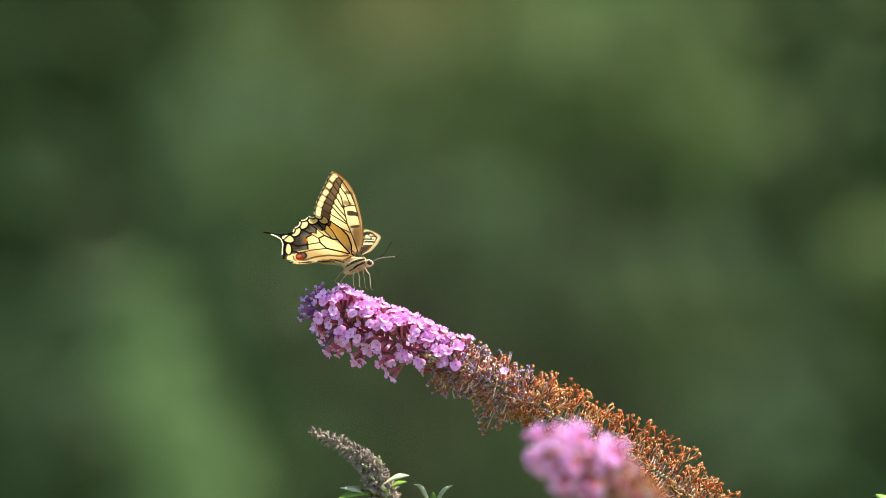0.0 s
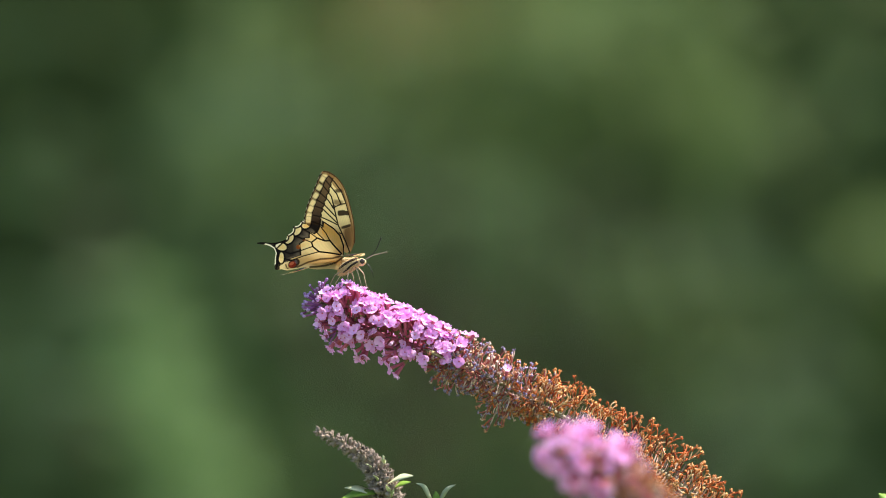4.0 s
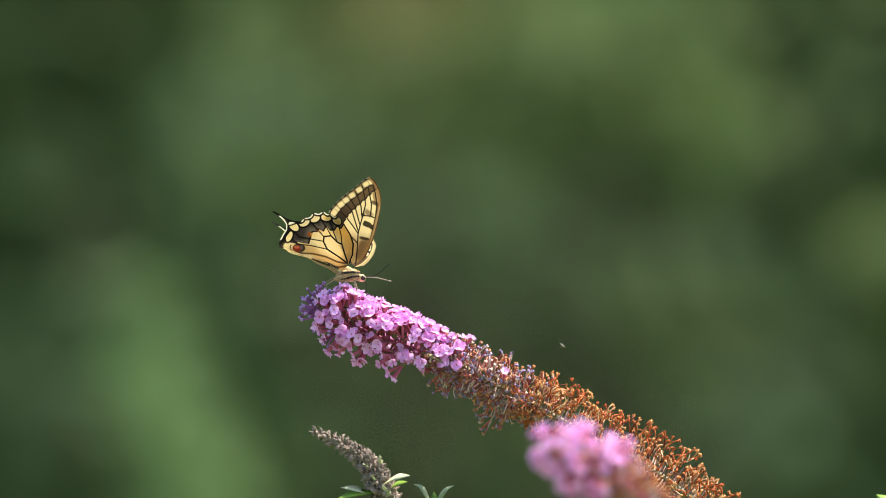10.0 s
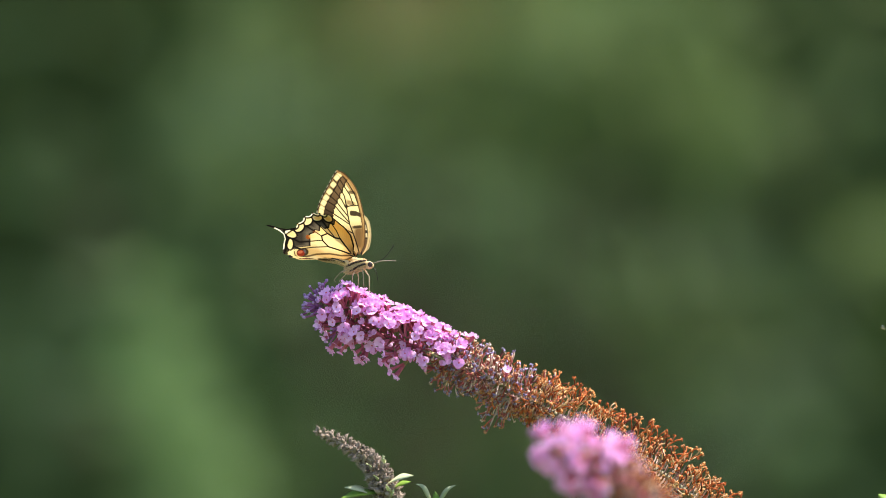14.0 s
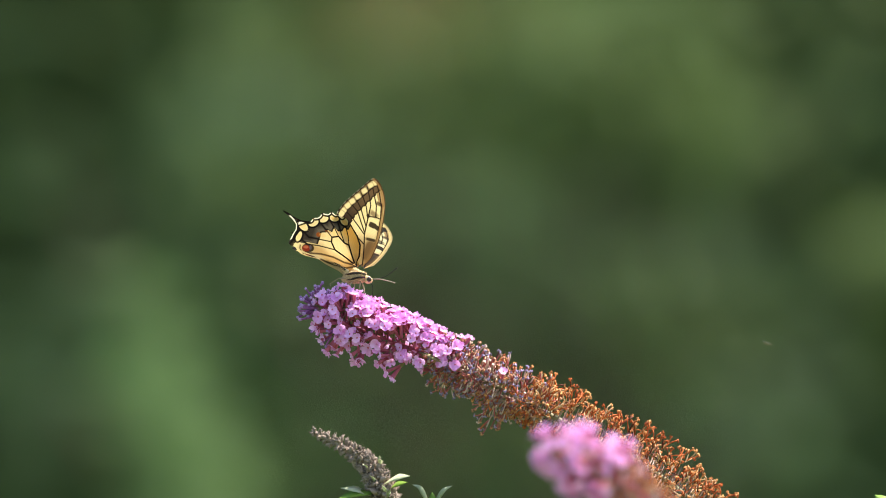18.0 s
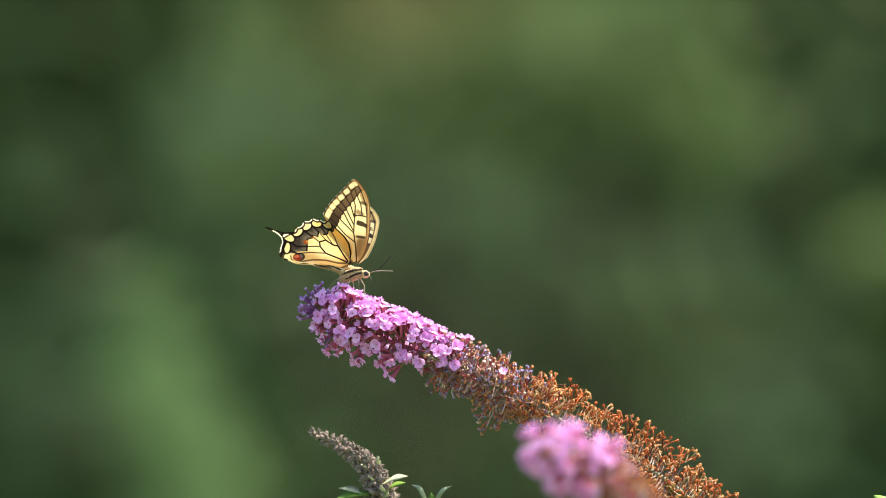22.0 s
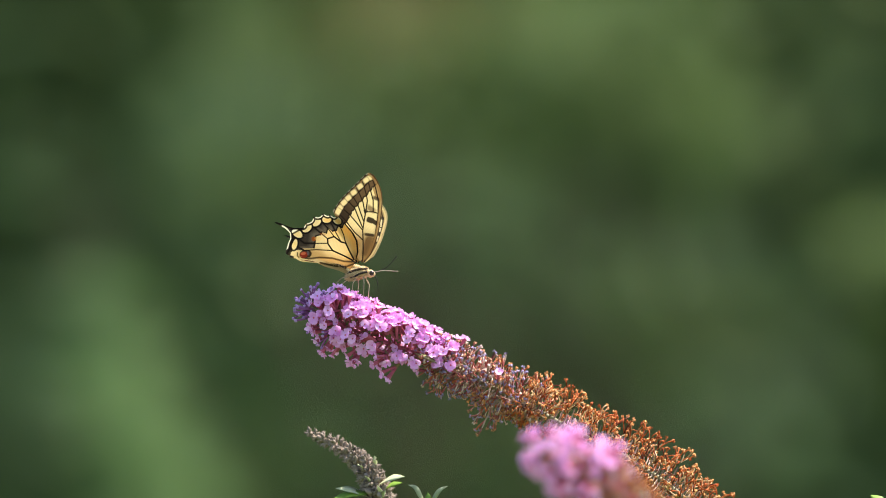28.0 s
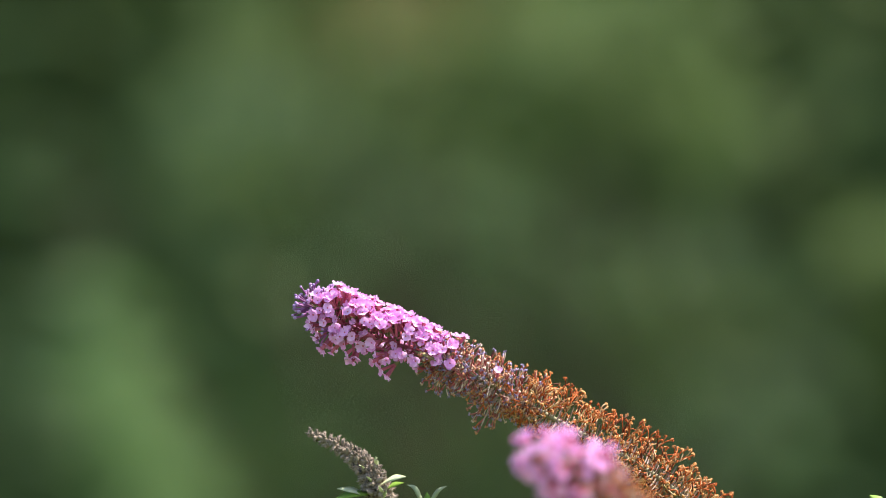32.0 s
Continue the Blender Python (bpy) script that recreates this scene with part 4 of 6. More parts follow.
def build_body():
    rnd = random.Random(8)

    def shell(name, path, radii, mat, label="", sides=14):
        s = Soup()
        p = spline(path, 20)
        r = np.interp(np.linspace(0, 1, 20), np.linspace(0, 1, len(radii)), radii)
        s.tube(p, [x * S for x in r], sides, 0)
        ob = new(name, s.mesh(name, [mat]))
        ob.parent = butterfly
        if label:
            tagged(ob, label)
        return p, [x * S for x in r]

    wb, wbr = shell("wing_base", [body_point(-18, -9), body_point(-4, -8), body_point(8, -9), body_point(18, -11)], [2, 4.5, 5, 3], FUR, "buff furry wing base")
    th, thr = shell("thorax", [body_point(-17, -27), body_point(-8, -23), body_point(6, -16.5), body_point(21, -11)], [5, 9.5, 11.8, 11, 7], FUR, "furry buff thorax")
    ab, abr = shell("abdomen", [body_point(-12, -16), body_point(-32, -13), body_point(-54, -13), body_point(-72, -16)], [7, 6, 5, 4, 1.2], FUR, "buff abdomen with a dark stripe")
    shell("head", [body_point(20, -12), body_point(26, -11.5), body_point(33, -10.5)], [6, 7.5, 4], FUR)
    # dark stripes along the body
    for sd in (-1, 1):
        s = Soup()
        s.tube(spline([body_point(-14, -23, sd * 7), body_point(-4, -16, sd * 11), body_point(8, -9, sd * 9.6), body_point(20, -4.5, sd * 5.4)], 10), [0.0002, 0.0004, 0.0005, 0.0005, 0.0005, 0.0005, 0.0005, 0.0005, 0.0004, 0.0002], 6)
        s.tube(spline([body_point(-6, -29, sd * 7), body_point(2, -24, sd * 10.4), body_point(10, -17, sd * 11.8), body_point(21, -10, sd * 8)], 10), 0.00042, 6)
        s.tube(spline([body_point(-18, -15, sd * 7), body_point(-40, -13, sd * 5.6), body_point(-70, -16, sd * 2.6)], 10), 0.0003, 6)
        ob = new("stripe", s.mesh("stripe", [DARK_FUR]))
        ob.parent = butterfly
        s = Soup()
        s.ball(body_point(28.5, -10, sd * 5.4), 4.5 * S, 10, 14)
        ob = new("eye", s.mesh("eye", [EYE]))
        ob.parent = butterfly
        tagged(ob, "dark round compound eye")
        # antenna: thin shaft with a club
        s = Soup()
        tip = body_point(56, 25, 12) if sd > 0 else body_point(70, 5, -12)
        p = spline([body_point(33, -7, sd * 2.5), body_point(48, 7 if sd > 0 else 0, sd * 8), tip, tip + (body_point(3, 7, 0) if sd > 0 else body_point(6, 1, 0))], 16)
        s.tube(p, [0.00019] * 11 + [0.00019, 0.00026, 0.00034, 0.00036, 0.0002], 6)
        ob = new("antenna", s.mesh("antenna", [HORN if sd > 0 else PALE_HORN]))
        ob.parent = butterfly
        # legs: thigh out to the knee, then a thin shin and foot
        for hip, knee, foot, w in (((16, -20), (22, -31), (28, -55), 7), ((4, -25), (3, -37), (6, -54), 8), ((-8, -26), (-20, -34), (-30, -50), 8)):
            fork = 4 if sd > 0 else 0
            s = Soup()
            a, b, c = body_point(hip[0], hip[1], sd * 5), body_point(knee[0] + fork, knee[1], sd * (w + 4)), body_point(foot[0] + fork, foot[1], sd * (w + 2))
            toe = c + body_point(4, -3)
            s.tube([a, a.lerp(b, 0.5), b, b.lerp(c, 0.05), b.lerp(c, 0.5), c, toe], [0.00034, 0.0003, 0.00022, 0.00019, 0.00016, 0.00013, 0.0001], 6)
            ob = new("leg", s.mesh("leg", [LEG]))
            ob.parent = butterfly
    s = Soup()
    s.tube(spline([body_point(33, -14), body_point(39, -18), body_point(44, -27), body_point(48, -38)], 12), [0.00018] * 6 + [0.00013] * 6, 6)
    ob = new("proboscis", s.mesh("proboscis", [HORN]))
    ob.parent = butterfly
    # fur: many fine hairs
    hair = Soup()
    for p, r, count in ((th, thr, 1500), (wb, wbr, 300), (ab, abr, 700)):
        for k in range(count):
            i = rnd.randrange(1, 18)
            a = rnd.uniform(0, 6.28)
            out = Vector((-0.5, math.cos(a), math.sin(a))).normalized()
            start = p[i].lerp(p[i + 1], rnd.random()) + Vector((0, math.cos(a), math.sin(a))) * r[i] * 0.97
            ln = rnd.uniform(0.0003, 0.0009) if count > 600 else rnd.uniform(0.0002, 0.0005)
            hair.tube([start, start + out * ln * 0.6, start + out * ln + Vector((-0.0003, 0, -0.0002))], [0.00006, 0.00005, 0.00002], 3, 0, cap=False)
    ob = new("fur", hair.mesh("fur", [FUR]))
    ob.parent = butterfly
    tagged(ob, "short buff hairs", kind="stuff")


build_body()


# ---- shrubs behind ----
def foliage(name, dark, light, trans=0.4):
    dark, light = [(c[0] * 1.11, c[1], c[2] * 1.18, 1) for c in (dark, light)]
    return organic(name, dark, light, 12, 0.6, trans, 0.7, 0.1, 0.15)


G_DARK = foliage("hedge_leaf", lin(78, 99, 53), lin(114, 136, 76))
G_MID = foliage("shrub_leaf", lin(60, 80, 42), lin(96, 120, 62))
G_BLUE = foliage("bluish_leaf", lin(56, 78, 48), lin(88, 116, 72))
G_LIGHT = foliage("pale_leaf", lin(64, 91, 49), lin(97, 128, 70))
G_BROWN = foliage("brownish_leaf", lin(88, 88, 48), lin(130, 126, 74))
BARK = organic("bark", lin(60, 50, 40), lin(104, 90, 72), 40, 0.9, 0, 0.3, 0.5)


def leaves(s, centre, spread, count, size, rnd):
    for k in range(count):
        p = Vector(centre) + Vector((rnd.gauss(0, spread[0]), rnd.gauss(0, spread[1]), rnd.gauss(0, spread[2])))
        if p.z < 0.03:
            continue
        way = Vector((rnd.gauss(0, 1), rnd.gauss(0, 1), rnd.gauss(-0.3, 0.7))).normalized()
        nrm = Vector((rnd.gauss(0, 0.6), rnd.gauss(-0.5, 0.6), rnd.gauss(0.8, 0.5)))
        ln = size * rnd.uniform(0.6, 1.3)
        across = way.cross(nrm).normalized() * ln * 0.24
        droop = Vector((0, 0, -ln * 0.12))
        st = len(s.v)
        s.v += [p, p + way * ln * 0.45 + across, p + way * ln + droop, p + way * ln * 0.45 - across, p + way * ln * 0.5 - Vector((0, 0, ln * 0.04))]
        s.f += [(st, st + 1, st + 4), (st + 1, st + 2, st + 4), (st + 2, st + 3, st + 4), (st + 3, st, st + 4)]
        s.s += [0] * 4


def shrub(name, label, mat, clumps, y, size, seed, category="shrub"):
    """A shrub with limbs from the ground to each clump of leaves. clumps: plan place, spread in metres, count."""
    rnd = random.Random(seed)
    k = (D + y) / D
    xs = [(px - 784) * S * k for px, *_ in clumps]
    foot = Vector((sum(xs) / len(xs), y + 0.1, 0))
    root = tagged(new(name), label, category)
    root.matrix_basis = Matrix.Translation(foot)
    trunk, crown = Soup(), Soup()
    trunk.tube([(0, 0, -0.05), (0.02, 0, 0.4), (0, 0.02, 0.7)], [0.03, 0.025, 0.02], 7)
    new("trunk", trunk.mesh("trunk", [BARK])).parent = root
    for px, py, sx, sz, n in clumps:
        c = at(px, py, y) - foot
        limb = Soup()
        limb.tube(spline([(0, 0, 0.1), (c.x * 0.3, 0.05, c.z * 0.55), (c.x * 0.9, 0.03, c.z * 0.95), (c.x, 0, c.z + sz)], 10), [0.014 - 0.0012 * i for i in range(10)], 5)
        new("limb", limb.mesh("limb", [BARK])).parent = root
        leaves(crown, c, (sx, 0.10, sz), n, size, rnd)
    ob = new("crown", crown.mesh("crown", [mat], False))
    ob.parent = root
    return root


def build_hedge():
    rnd = random.Random(77)
    hedge = tagged(new("hedge"), "tall dense dark green hedge in shade", "hedge")
    hedge.matrix_basis = Matrix.Translation((0, 11, 0))
    bm = bmesh.new()
    bmesh.ops.create_grid(bm, x_segments=70, y_segments=34, size=1)
    for v in bm.verts:
        x, z = v.co.x * 9, (v.co.y + 1) * 2.1
        v.co = Vector((x, 0.9 + 0.25 * noise.noise(Vector((x * 1.3, z * 1.3, 0))) + (0.4 if z > 4 else 0), z))
    back = bmesh.ops.extrude_face_region(bm, geom=bm.faces[:])
    for v in (e for e in back["geom"] if isinstance(e, bmesh.types.BMVert)):
        v.co.y += 1.2
    part("thicket", bm, G_DARK, hedge)
    s = Soup()
    for k in range(22000):
        x, z = (rnd.uniform(-1.5, 1.5), rnd.uniform(0.6, 2.3)) if k % 3 else (rnd.uniform(-9, 9), rnd.uniform(0.05, 4.2))
        leaves(s, (x, 0.55 + rnd.random() * 0.3, z), (0.02, 0.1, 0.02), 1, 0.085, rnd)
    ob = new("leaves", s.mesh("leaves", [G_DARK], False))
    ob.parent = hedge
    tagged(ob, "dark green leaves", kind="stuff")


build_hedge()
shrub("shrub", "broad leafy green shrub lit by the sun", G_MID, [
    (415, 340, 0.06, 0.08, 80), (500, 60, 0.07, 0.06, 90), (960, 70, 0.07, 0.06, 110), (1060, 120, 0.07, 0.07, 110), (1150, 50, 0.07, 0.05, 110), (1205, 180, 0.07, 0.06, 130), (1290, 225, 0.06, 0.05, 60), (820, 130, 0.06, 0.06, 90),
    (1548, 420, 0.045, 0.07, 50), (720, 150, 0.06, 0.06, 60), (1520, 40, 0.05, 0.05, 15), (1130, 560, 0.12, 0.08, 70), (960, 230, 0.07, 0.05, 70), (640, 790, 0.14, 0.08, 120), (470, 760, 0.06, 0.1, 60), (860, 820, 0.1, 0.06, 60)], 9.2, 0.06, 1)
shrub("shrub", "bluish green shrub in half shade", G_BLUE, [
    (500, 270, 0.07, 0.06, 100), (620, 310, 0.07, 0.06, 100), (854, 365, 0.08, 0.06, 130), (430, 200, 0.06, 0.06, 70), (600, 640, 0.1, 0.08, 60), (1367, 725, 0.05, 0.05, 80), (1250, 760, 0.08, 0.06, 30),
    (60, 640, 0.05, 0.08, 70), (90, 340, 0.07, 0.1, 15), (405, 385, 0.07, 0.10, 130), (1000, 500, 0.10, 0.06, 60), (720, 420, 0.08, 0.06, 60), (1290, 420, 0.06, 0.06, 40)], 9.6, 0.06, 2)
shrub("shrub", "shrub tip with brownish yellow leaves", G_BROWN, [(700, 20, 0.06, 0.04, 90), (770, -10, 0.06, 0.04, 70)], 9.4, 0.05, 3)
SY = 6.5
sway_shrub = shrub("shrub", "pale green leafy branch swaying in the wind", G_LIGHT, [
    (248, 570, 0.024, 0.035, 40), (260, 630, 0.028, 0.035, 70), (285, 700, 0.027, 0.035, 95), (305, 770, 0.03, 0.035, 110), (322, 850, 0.036, 0.035, 130), (340, 930, 0.04, 0.035, 110)], SY, 0.04, 4)
SWAY = sway_shrub.matrix_basis.translation.copy()


# ---- gnats ----
WING_FILM = organic("wing_film", lin(130, 134, 124), lin(175, 178, 168), 900, 0.3, 0.5, 0.2, 0.0, 0.5)


def build_gnat():
    gnat = tagged(new("gnat"), "tiny pale flying gnat with spread wings", "insect", "gnats in the air")
    s = Soup()
    s.tube([(-0.0010, 0, 0), (-0.0004, 0, 0), (0.0002, 0, 0.0001), (0.0007, 0, 0)], [0.0001, 0.00025, 0.00028, 0.00017], 6)
    s.ball((0.0008, 0, -0.0001), 0.00019, 5, 6)
    new("body", s.mesh("body", [LEG])).parent = gnat
    for sd in (-1, 1):
        w = Soup()
        w.blade([(0.0002, sd * 0.0001, 0.0002), (0.0000, sd * 0.0006, 0.0008), (-0.0005, sd * 0.0011, 0.0012)], [0.00018, 0.0004, 0.00022], (1, 0, 0.3), 0.00004)
        new("wing", w.mesh("wing", [WING_FILM])).parent = gnat
    return gnat


gnat_a = build_gnat()
gnat_b = copy_thing(gnat_a, Matrix.Identity(4))
gnat_c = copy_thing(gnat_a, Matrix.Identity(4))


# ---- what moves ----
def tilt(base, turn, dx, dy):
    """A plant's pose when it leans by turn degrees and shifts by dx, dy units."""
    return pose(base.x + dx * S, base.y, base.z - dy * S, 0, turn, 0)


def perch(px, py, pitch, yaw, roll=0.0, y=0.0):
    return Matrix.Translation(at(px, py, y)) @ Matrix.Rotation(radians(-pitch), 4, "Y") @ Matrix.Rotation(radians(yaw), 4, "Z") @ Matrix.Rotation(radians(roll), 4, "X")


ABDOMEN = Vector((math.cos(radians(13.7)), 0, math.sin(radians(13.7))))


def hinge(side, lift, sweep, hind):
    """A wing's pose on the body: lift above level and sweep forward, in degrees; hindwings turn about the abdomen. side: -1 right, 1 left."""
    at_root = Matrix.Translation((0, side * 6 * S, -0.0002))
    if hind:
        return at_root @ Matrix.Rotation(radians(side * (lift - 90)), 4, ABDOMEN) @ Matrix.Rotation(radians(side * 90), 4, "X") @ Matrix.Rotation(radians(-side * sweep), 4, "Z") @ Matrix.Translation((0, 0, -0.0004))
    return at_root @ Matrix.Rotation(radians(side * lift), 4, "X") @ Matrix.Rotation(radians(-side * sweep), 4, "Z")


def motions():
    walk(spike, [
        (0, tilt(PIVOT, 0, 0, 0)), (0.5, tilt(PIVOT, 0.31, 0.4, 2.3)), (1, tilt(PIVOT, 0.4, 0.8, 1.1)), (1.5, tilt(PIVOT, 0.26, -1.1, 1.3)),
        (2, tilt(PIVOT, 0.02, -1.9, -0.2)), (2.5, tilt(PIVOT, -0.08, -2, -0.4)), (3, tilt(PIVOT, 0, -2.4, -1.3)), (3.5, tilt(PIVOT, 0.29, -0.9, -1.1)),
        (5.5, tilt(PIVOT, 0.47, -2.1, -0.4)), (6, tilt(PIVOT, 0.47, -1.5, 0.4)), (6.5, tilt(PIVOT, 0.36, -1.1, -0.8)), (7, tilt(PIVOT, 0.34, -1.5, 0.7)),
        (7.5, tilt(PIVOT, 0.3, -1.3, 0.7)), (8, tilt(PIVOT, 0.2, -0.9, 1.2)), (8.5, tilt(PIVOT, 0.25, -1, 1.2)), (9, tilt(PIVOT, 0.3, -0.8, 1.3)),
        (9.5, tilt(PIVOT, 0.33, -0.9, 1.6)), (10, tilt(PIVOT, 0.23, -1, 1)), (10.5, tilt(PIVOT, 0.22, -1.2, 1.2)), (11, tilt(PIVOT, 0.16, -0.3, 0.7)),
        (11.5, tilt(PIVOT, 0.21, -0.1, 1.1)), (12, tilt(PIVOT, 0.19, -0.5, 1.2)), (12.5, tilt(PIVOT, 0.27, -0.6, 1)), (13, tilt(PIVOT, 0.46, -0.6, 0.7)),
        (13.5, tilt(PIVOT, 0.61, -1.8, 1.9)), (14, tilt(PIVOT, 0.43, -0.9, 0.3)), (14.5, tilt(PIVOT, 0.4, -0.9, 1.2)), (16.5, tilt(PIVOT, 0.42, -1, 1.1)),
        (17, tilt(PIVOT, 0.39, -1, 0.8)), (17.5, tilt(PIVOT, 0.35, -1.1, 0.7)), (18, tilt(PIVOT, 0.26, -1, 0.8)), (18.5, tilt(PIVOT, 0.13, -0.6, 0.4)),
        (19, tilt(PIVOT, 0.13, -1.1, 1.6)), (19.5, tilt(PIVOT, 0.18, -0.2, 0.9)), (20, tilt(PIVOT, 0.13, -0.8, 1.3)), (20.5, tilt(PIVOT, 0.1, -0.3, 0.7)),
        (21, tilt(PIVOT, 0.18, -0.1, 0.8)), (21.5, tilt(PIVOT, 0.43, -1.1, 2.3)), (22, tilt(PIVOT, 0.29, 0.3, 0.7)), (22.5, tilt(PIVOT, 0.15, -0.3, 0.3)),
        (23, tilt(PIVOT, 0.04, -0.2, 0.1)), (23.5, tilt(PIVOT, -0.04, 0.4, -0.1)), (24, tilt(PIVOT, 0.06, -0.5, 0.3)), (24.5, tilt(PIVOT, 0.14, -0.2, 0.7)),
        (25, tilt(PIVOT, 0.06, -0.3, 0.3)), (25.5, tilt(PIVOT, 0.03, -0.9, 0.2)), (27.5, tilt(PIVOT, 0.2, -0.8, 0.9)), (28, tilt(PIVOT, 0.13, -0.7, 0.6)),
        (28.5, tilt(PIVOT, -0.03, -1.4, 0.4)), (29, tilt(PIVOT, -0.19, -1.4, 0.5)), (29.5, tilt(PIVOT, 0.66, 0.3, 1.4)), (30, tilt(PIVOT, 1.86, 2.7, 3.1)),
        (30.5, tilt(PIVOT, 1.98, 3.3, 1.5)), (31, tilt(PIVOT, 1.11, 1.4, -0.5)), (31.5, tilt(PIVOT, 0.53, -1.1, 0)), (32, tilt(PIVOT, 0.43, -1.6, -0.3)),
    ])
    walk(near_spike, [
        (0, tilt(FBASE, 0, 0, 0)), (0.5, tilt(FBASE, 0, 0.7, -0.4)), (1, tilt(FBASE, 0, 1, -1.1)), (1.5, tilt(FBASE, 0, 1.6, -1.9)),
        (2, tilt(FBASE, 0, 2.9, -2.5)), (2.5, tilt(FBASE, 0, 4.4, -2.7)), (3, tilt(FBASE, 0, 6.2, -2.4)), (3.5, tilt(FBASE, 0, 8.4, -2.2)),
        (5.5, tilt(FBASE, 0, 16.2, -0.7)), (6, tilt(FBASE, 0, 15.7, 0.8)), (6.5, tilt(FBASE, 0, 15.6, 1.1)), (7, tilt(FBASE, 0, 15.2, 0.9)),
        (7.5, tilt(FBASE, 0, 14.3, 0.6)), (8, tilt(FBASE, 0, 13.4, 0.2)), (8.5, tilt(FBASE, 0, 12.3, -0.2)), (9, tilt(FBASE, 0, 10.7, -0.9)),
        (9.5, tilt(FBASE, 0, 8.9, -1.7)), (10, tilt(FBASE, 0, 7, -2.1)), (10.5, tilt(FBASE, 0, 5, -2.4)), (11, tilt(FBASE, 0, 3.5, -3.2)),
        (11.5, tilt(FBASE, 0, 2.5, -3.8)), (12, tilt(FBASE, 0, 1.6, -4.4)), (12.5, tilt(FBASE, 0, 1.3, -4.5)), (13, tilt(FBASE, 0, 2.4, -4.3)),
        (13.5, tilt(FBASE, 0, 4, -4.3)), (14, tilt(FBASE, 0, 5.7, -4.2)), (14.5, tilt(FBASE, 0, 7.7, -4.2)), (16.5, tilt(FBASE, 0, 14.7, -2.9)),
        (17, tilt(FBASE, 0, 14.4, -2.1)), (17.5, tilt(FBASE, 0, 13.8, -1.7)), (18, tilt(FBASE, 0, 12.6, -1.2)), (18.5, tilt(FBASE, 0, 10.7, -0.2)),
        (19, tilt(FBASE, 0, 8.1, 0.6)), (19.5, tilt(FBASE, 0, 5, 0.7)), (20, tilt(FBASE, 0, 1.3, 0.7)), (20.5, tilt(FBASE, 0, -1.8, 0.4)),
        (21, tilt(FBASE, 0, -4, -0.5)), (21.5, tilt(FBASE, 0, -5.2, -1.7)), (22, tilt(FBASE, 0, -5.6, -2.5)), (22.5, tilt(FBASE, 0, -5, -3.2)),
        (23, tilt(FBASE, 0, -3.4, -3.9)), (23.5, tilt(FBASE, 0, -1.2, -4.2)), (24, tilt(FBASE, 0, 1.1, -4.2)), (24.5, tilt(FBASE, 0, 3.4, -3.9)),
        (25, tilt(FBASE, 0, 5.2, -3.1)), (25.5, tilt(FBASE, 0, 6.3, -2.8)), (27.5, tilt(FBASE, 0, 4.2, 1.4)), (28, tilt(FBASE, 0, 1.6, 2.5)),
        (28.5, tilt(FBASE, 0, -0.5, 3.2)), (29, tilt(FBASE, 0, -2.6, 3.9)), (29.5, tilt(FBASE, 0, -4.5, 4.2)), (30, tilt(FBASE, 0, -5.9, 4.6)),
        (30.5, tilt(FBASE, 0, -7.3, 5.3)), (31, tilt(FBASE, 0, -8.4, 5.6)), (31.5, tilt(FBASE, 0, -9.2, 6)), (32, tilt(FBASE, 0, -10, 7.1)),
    ])
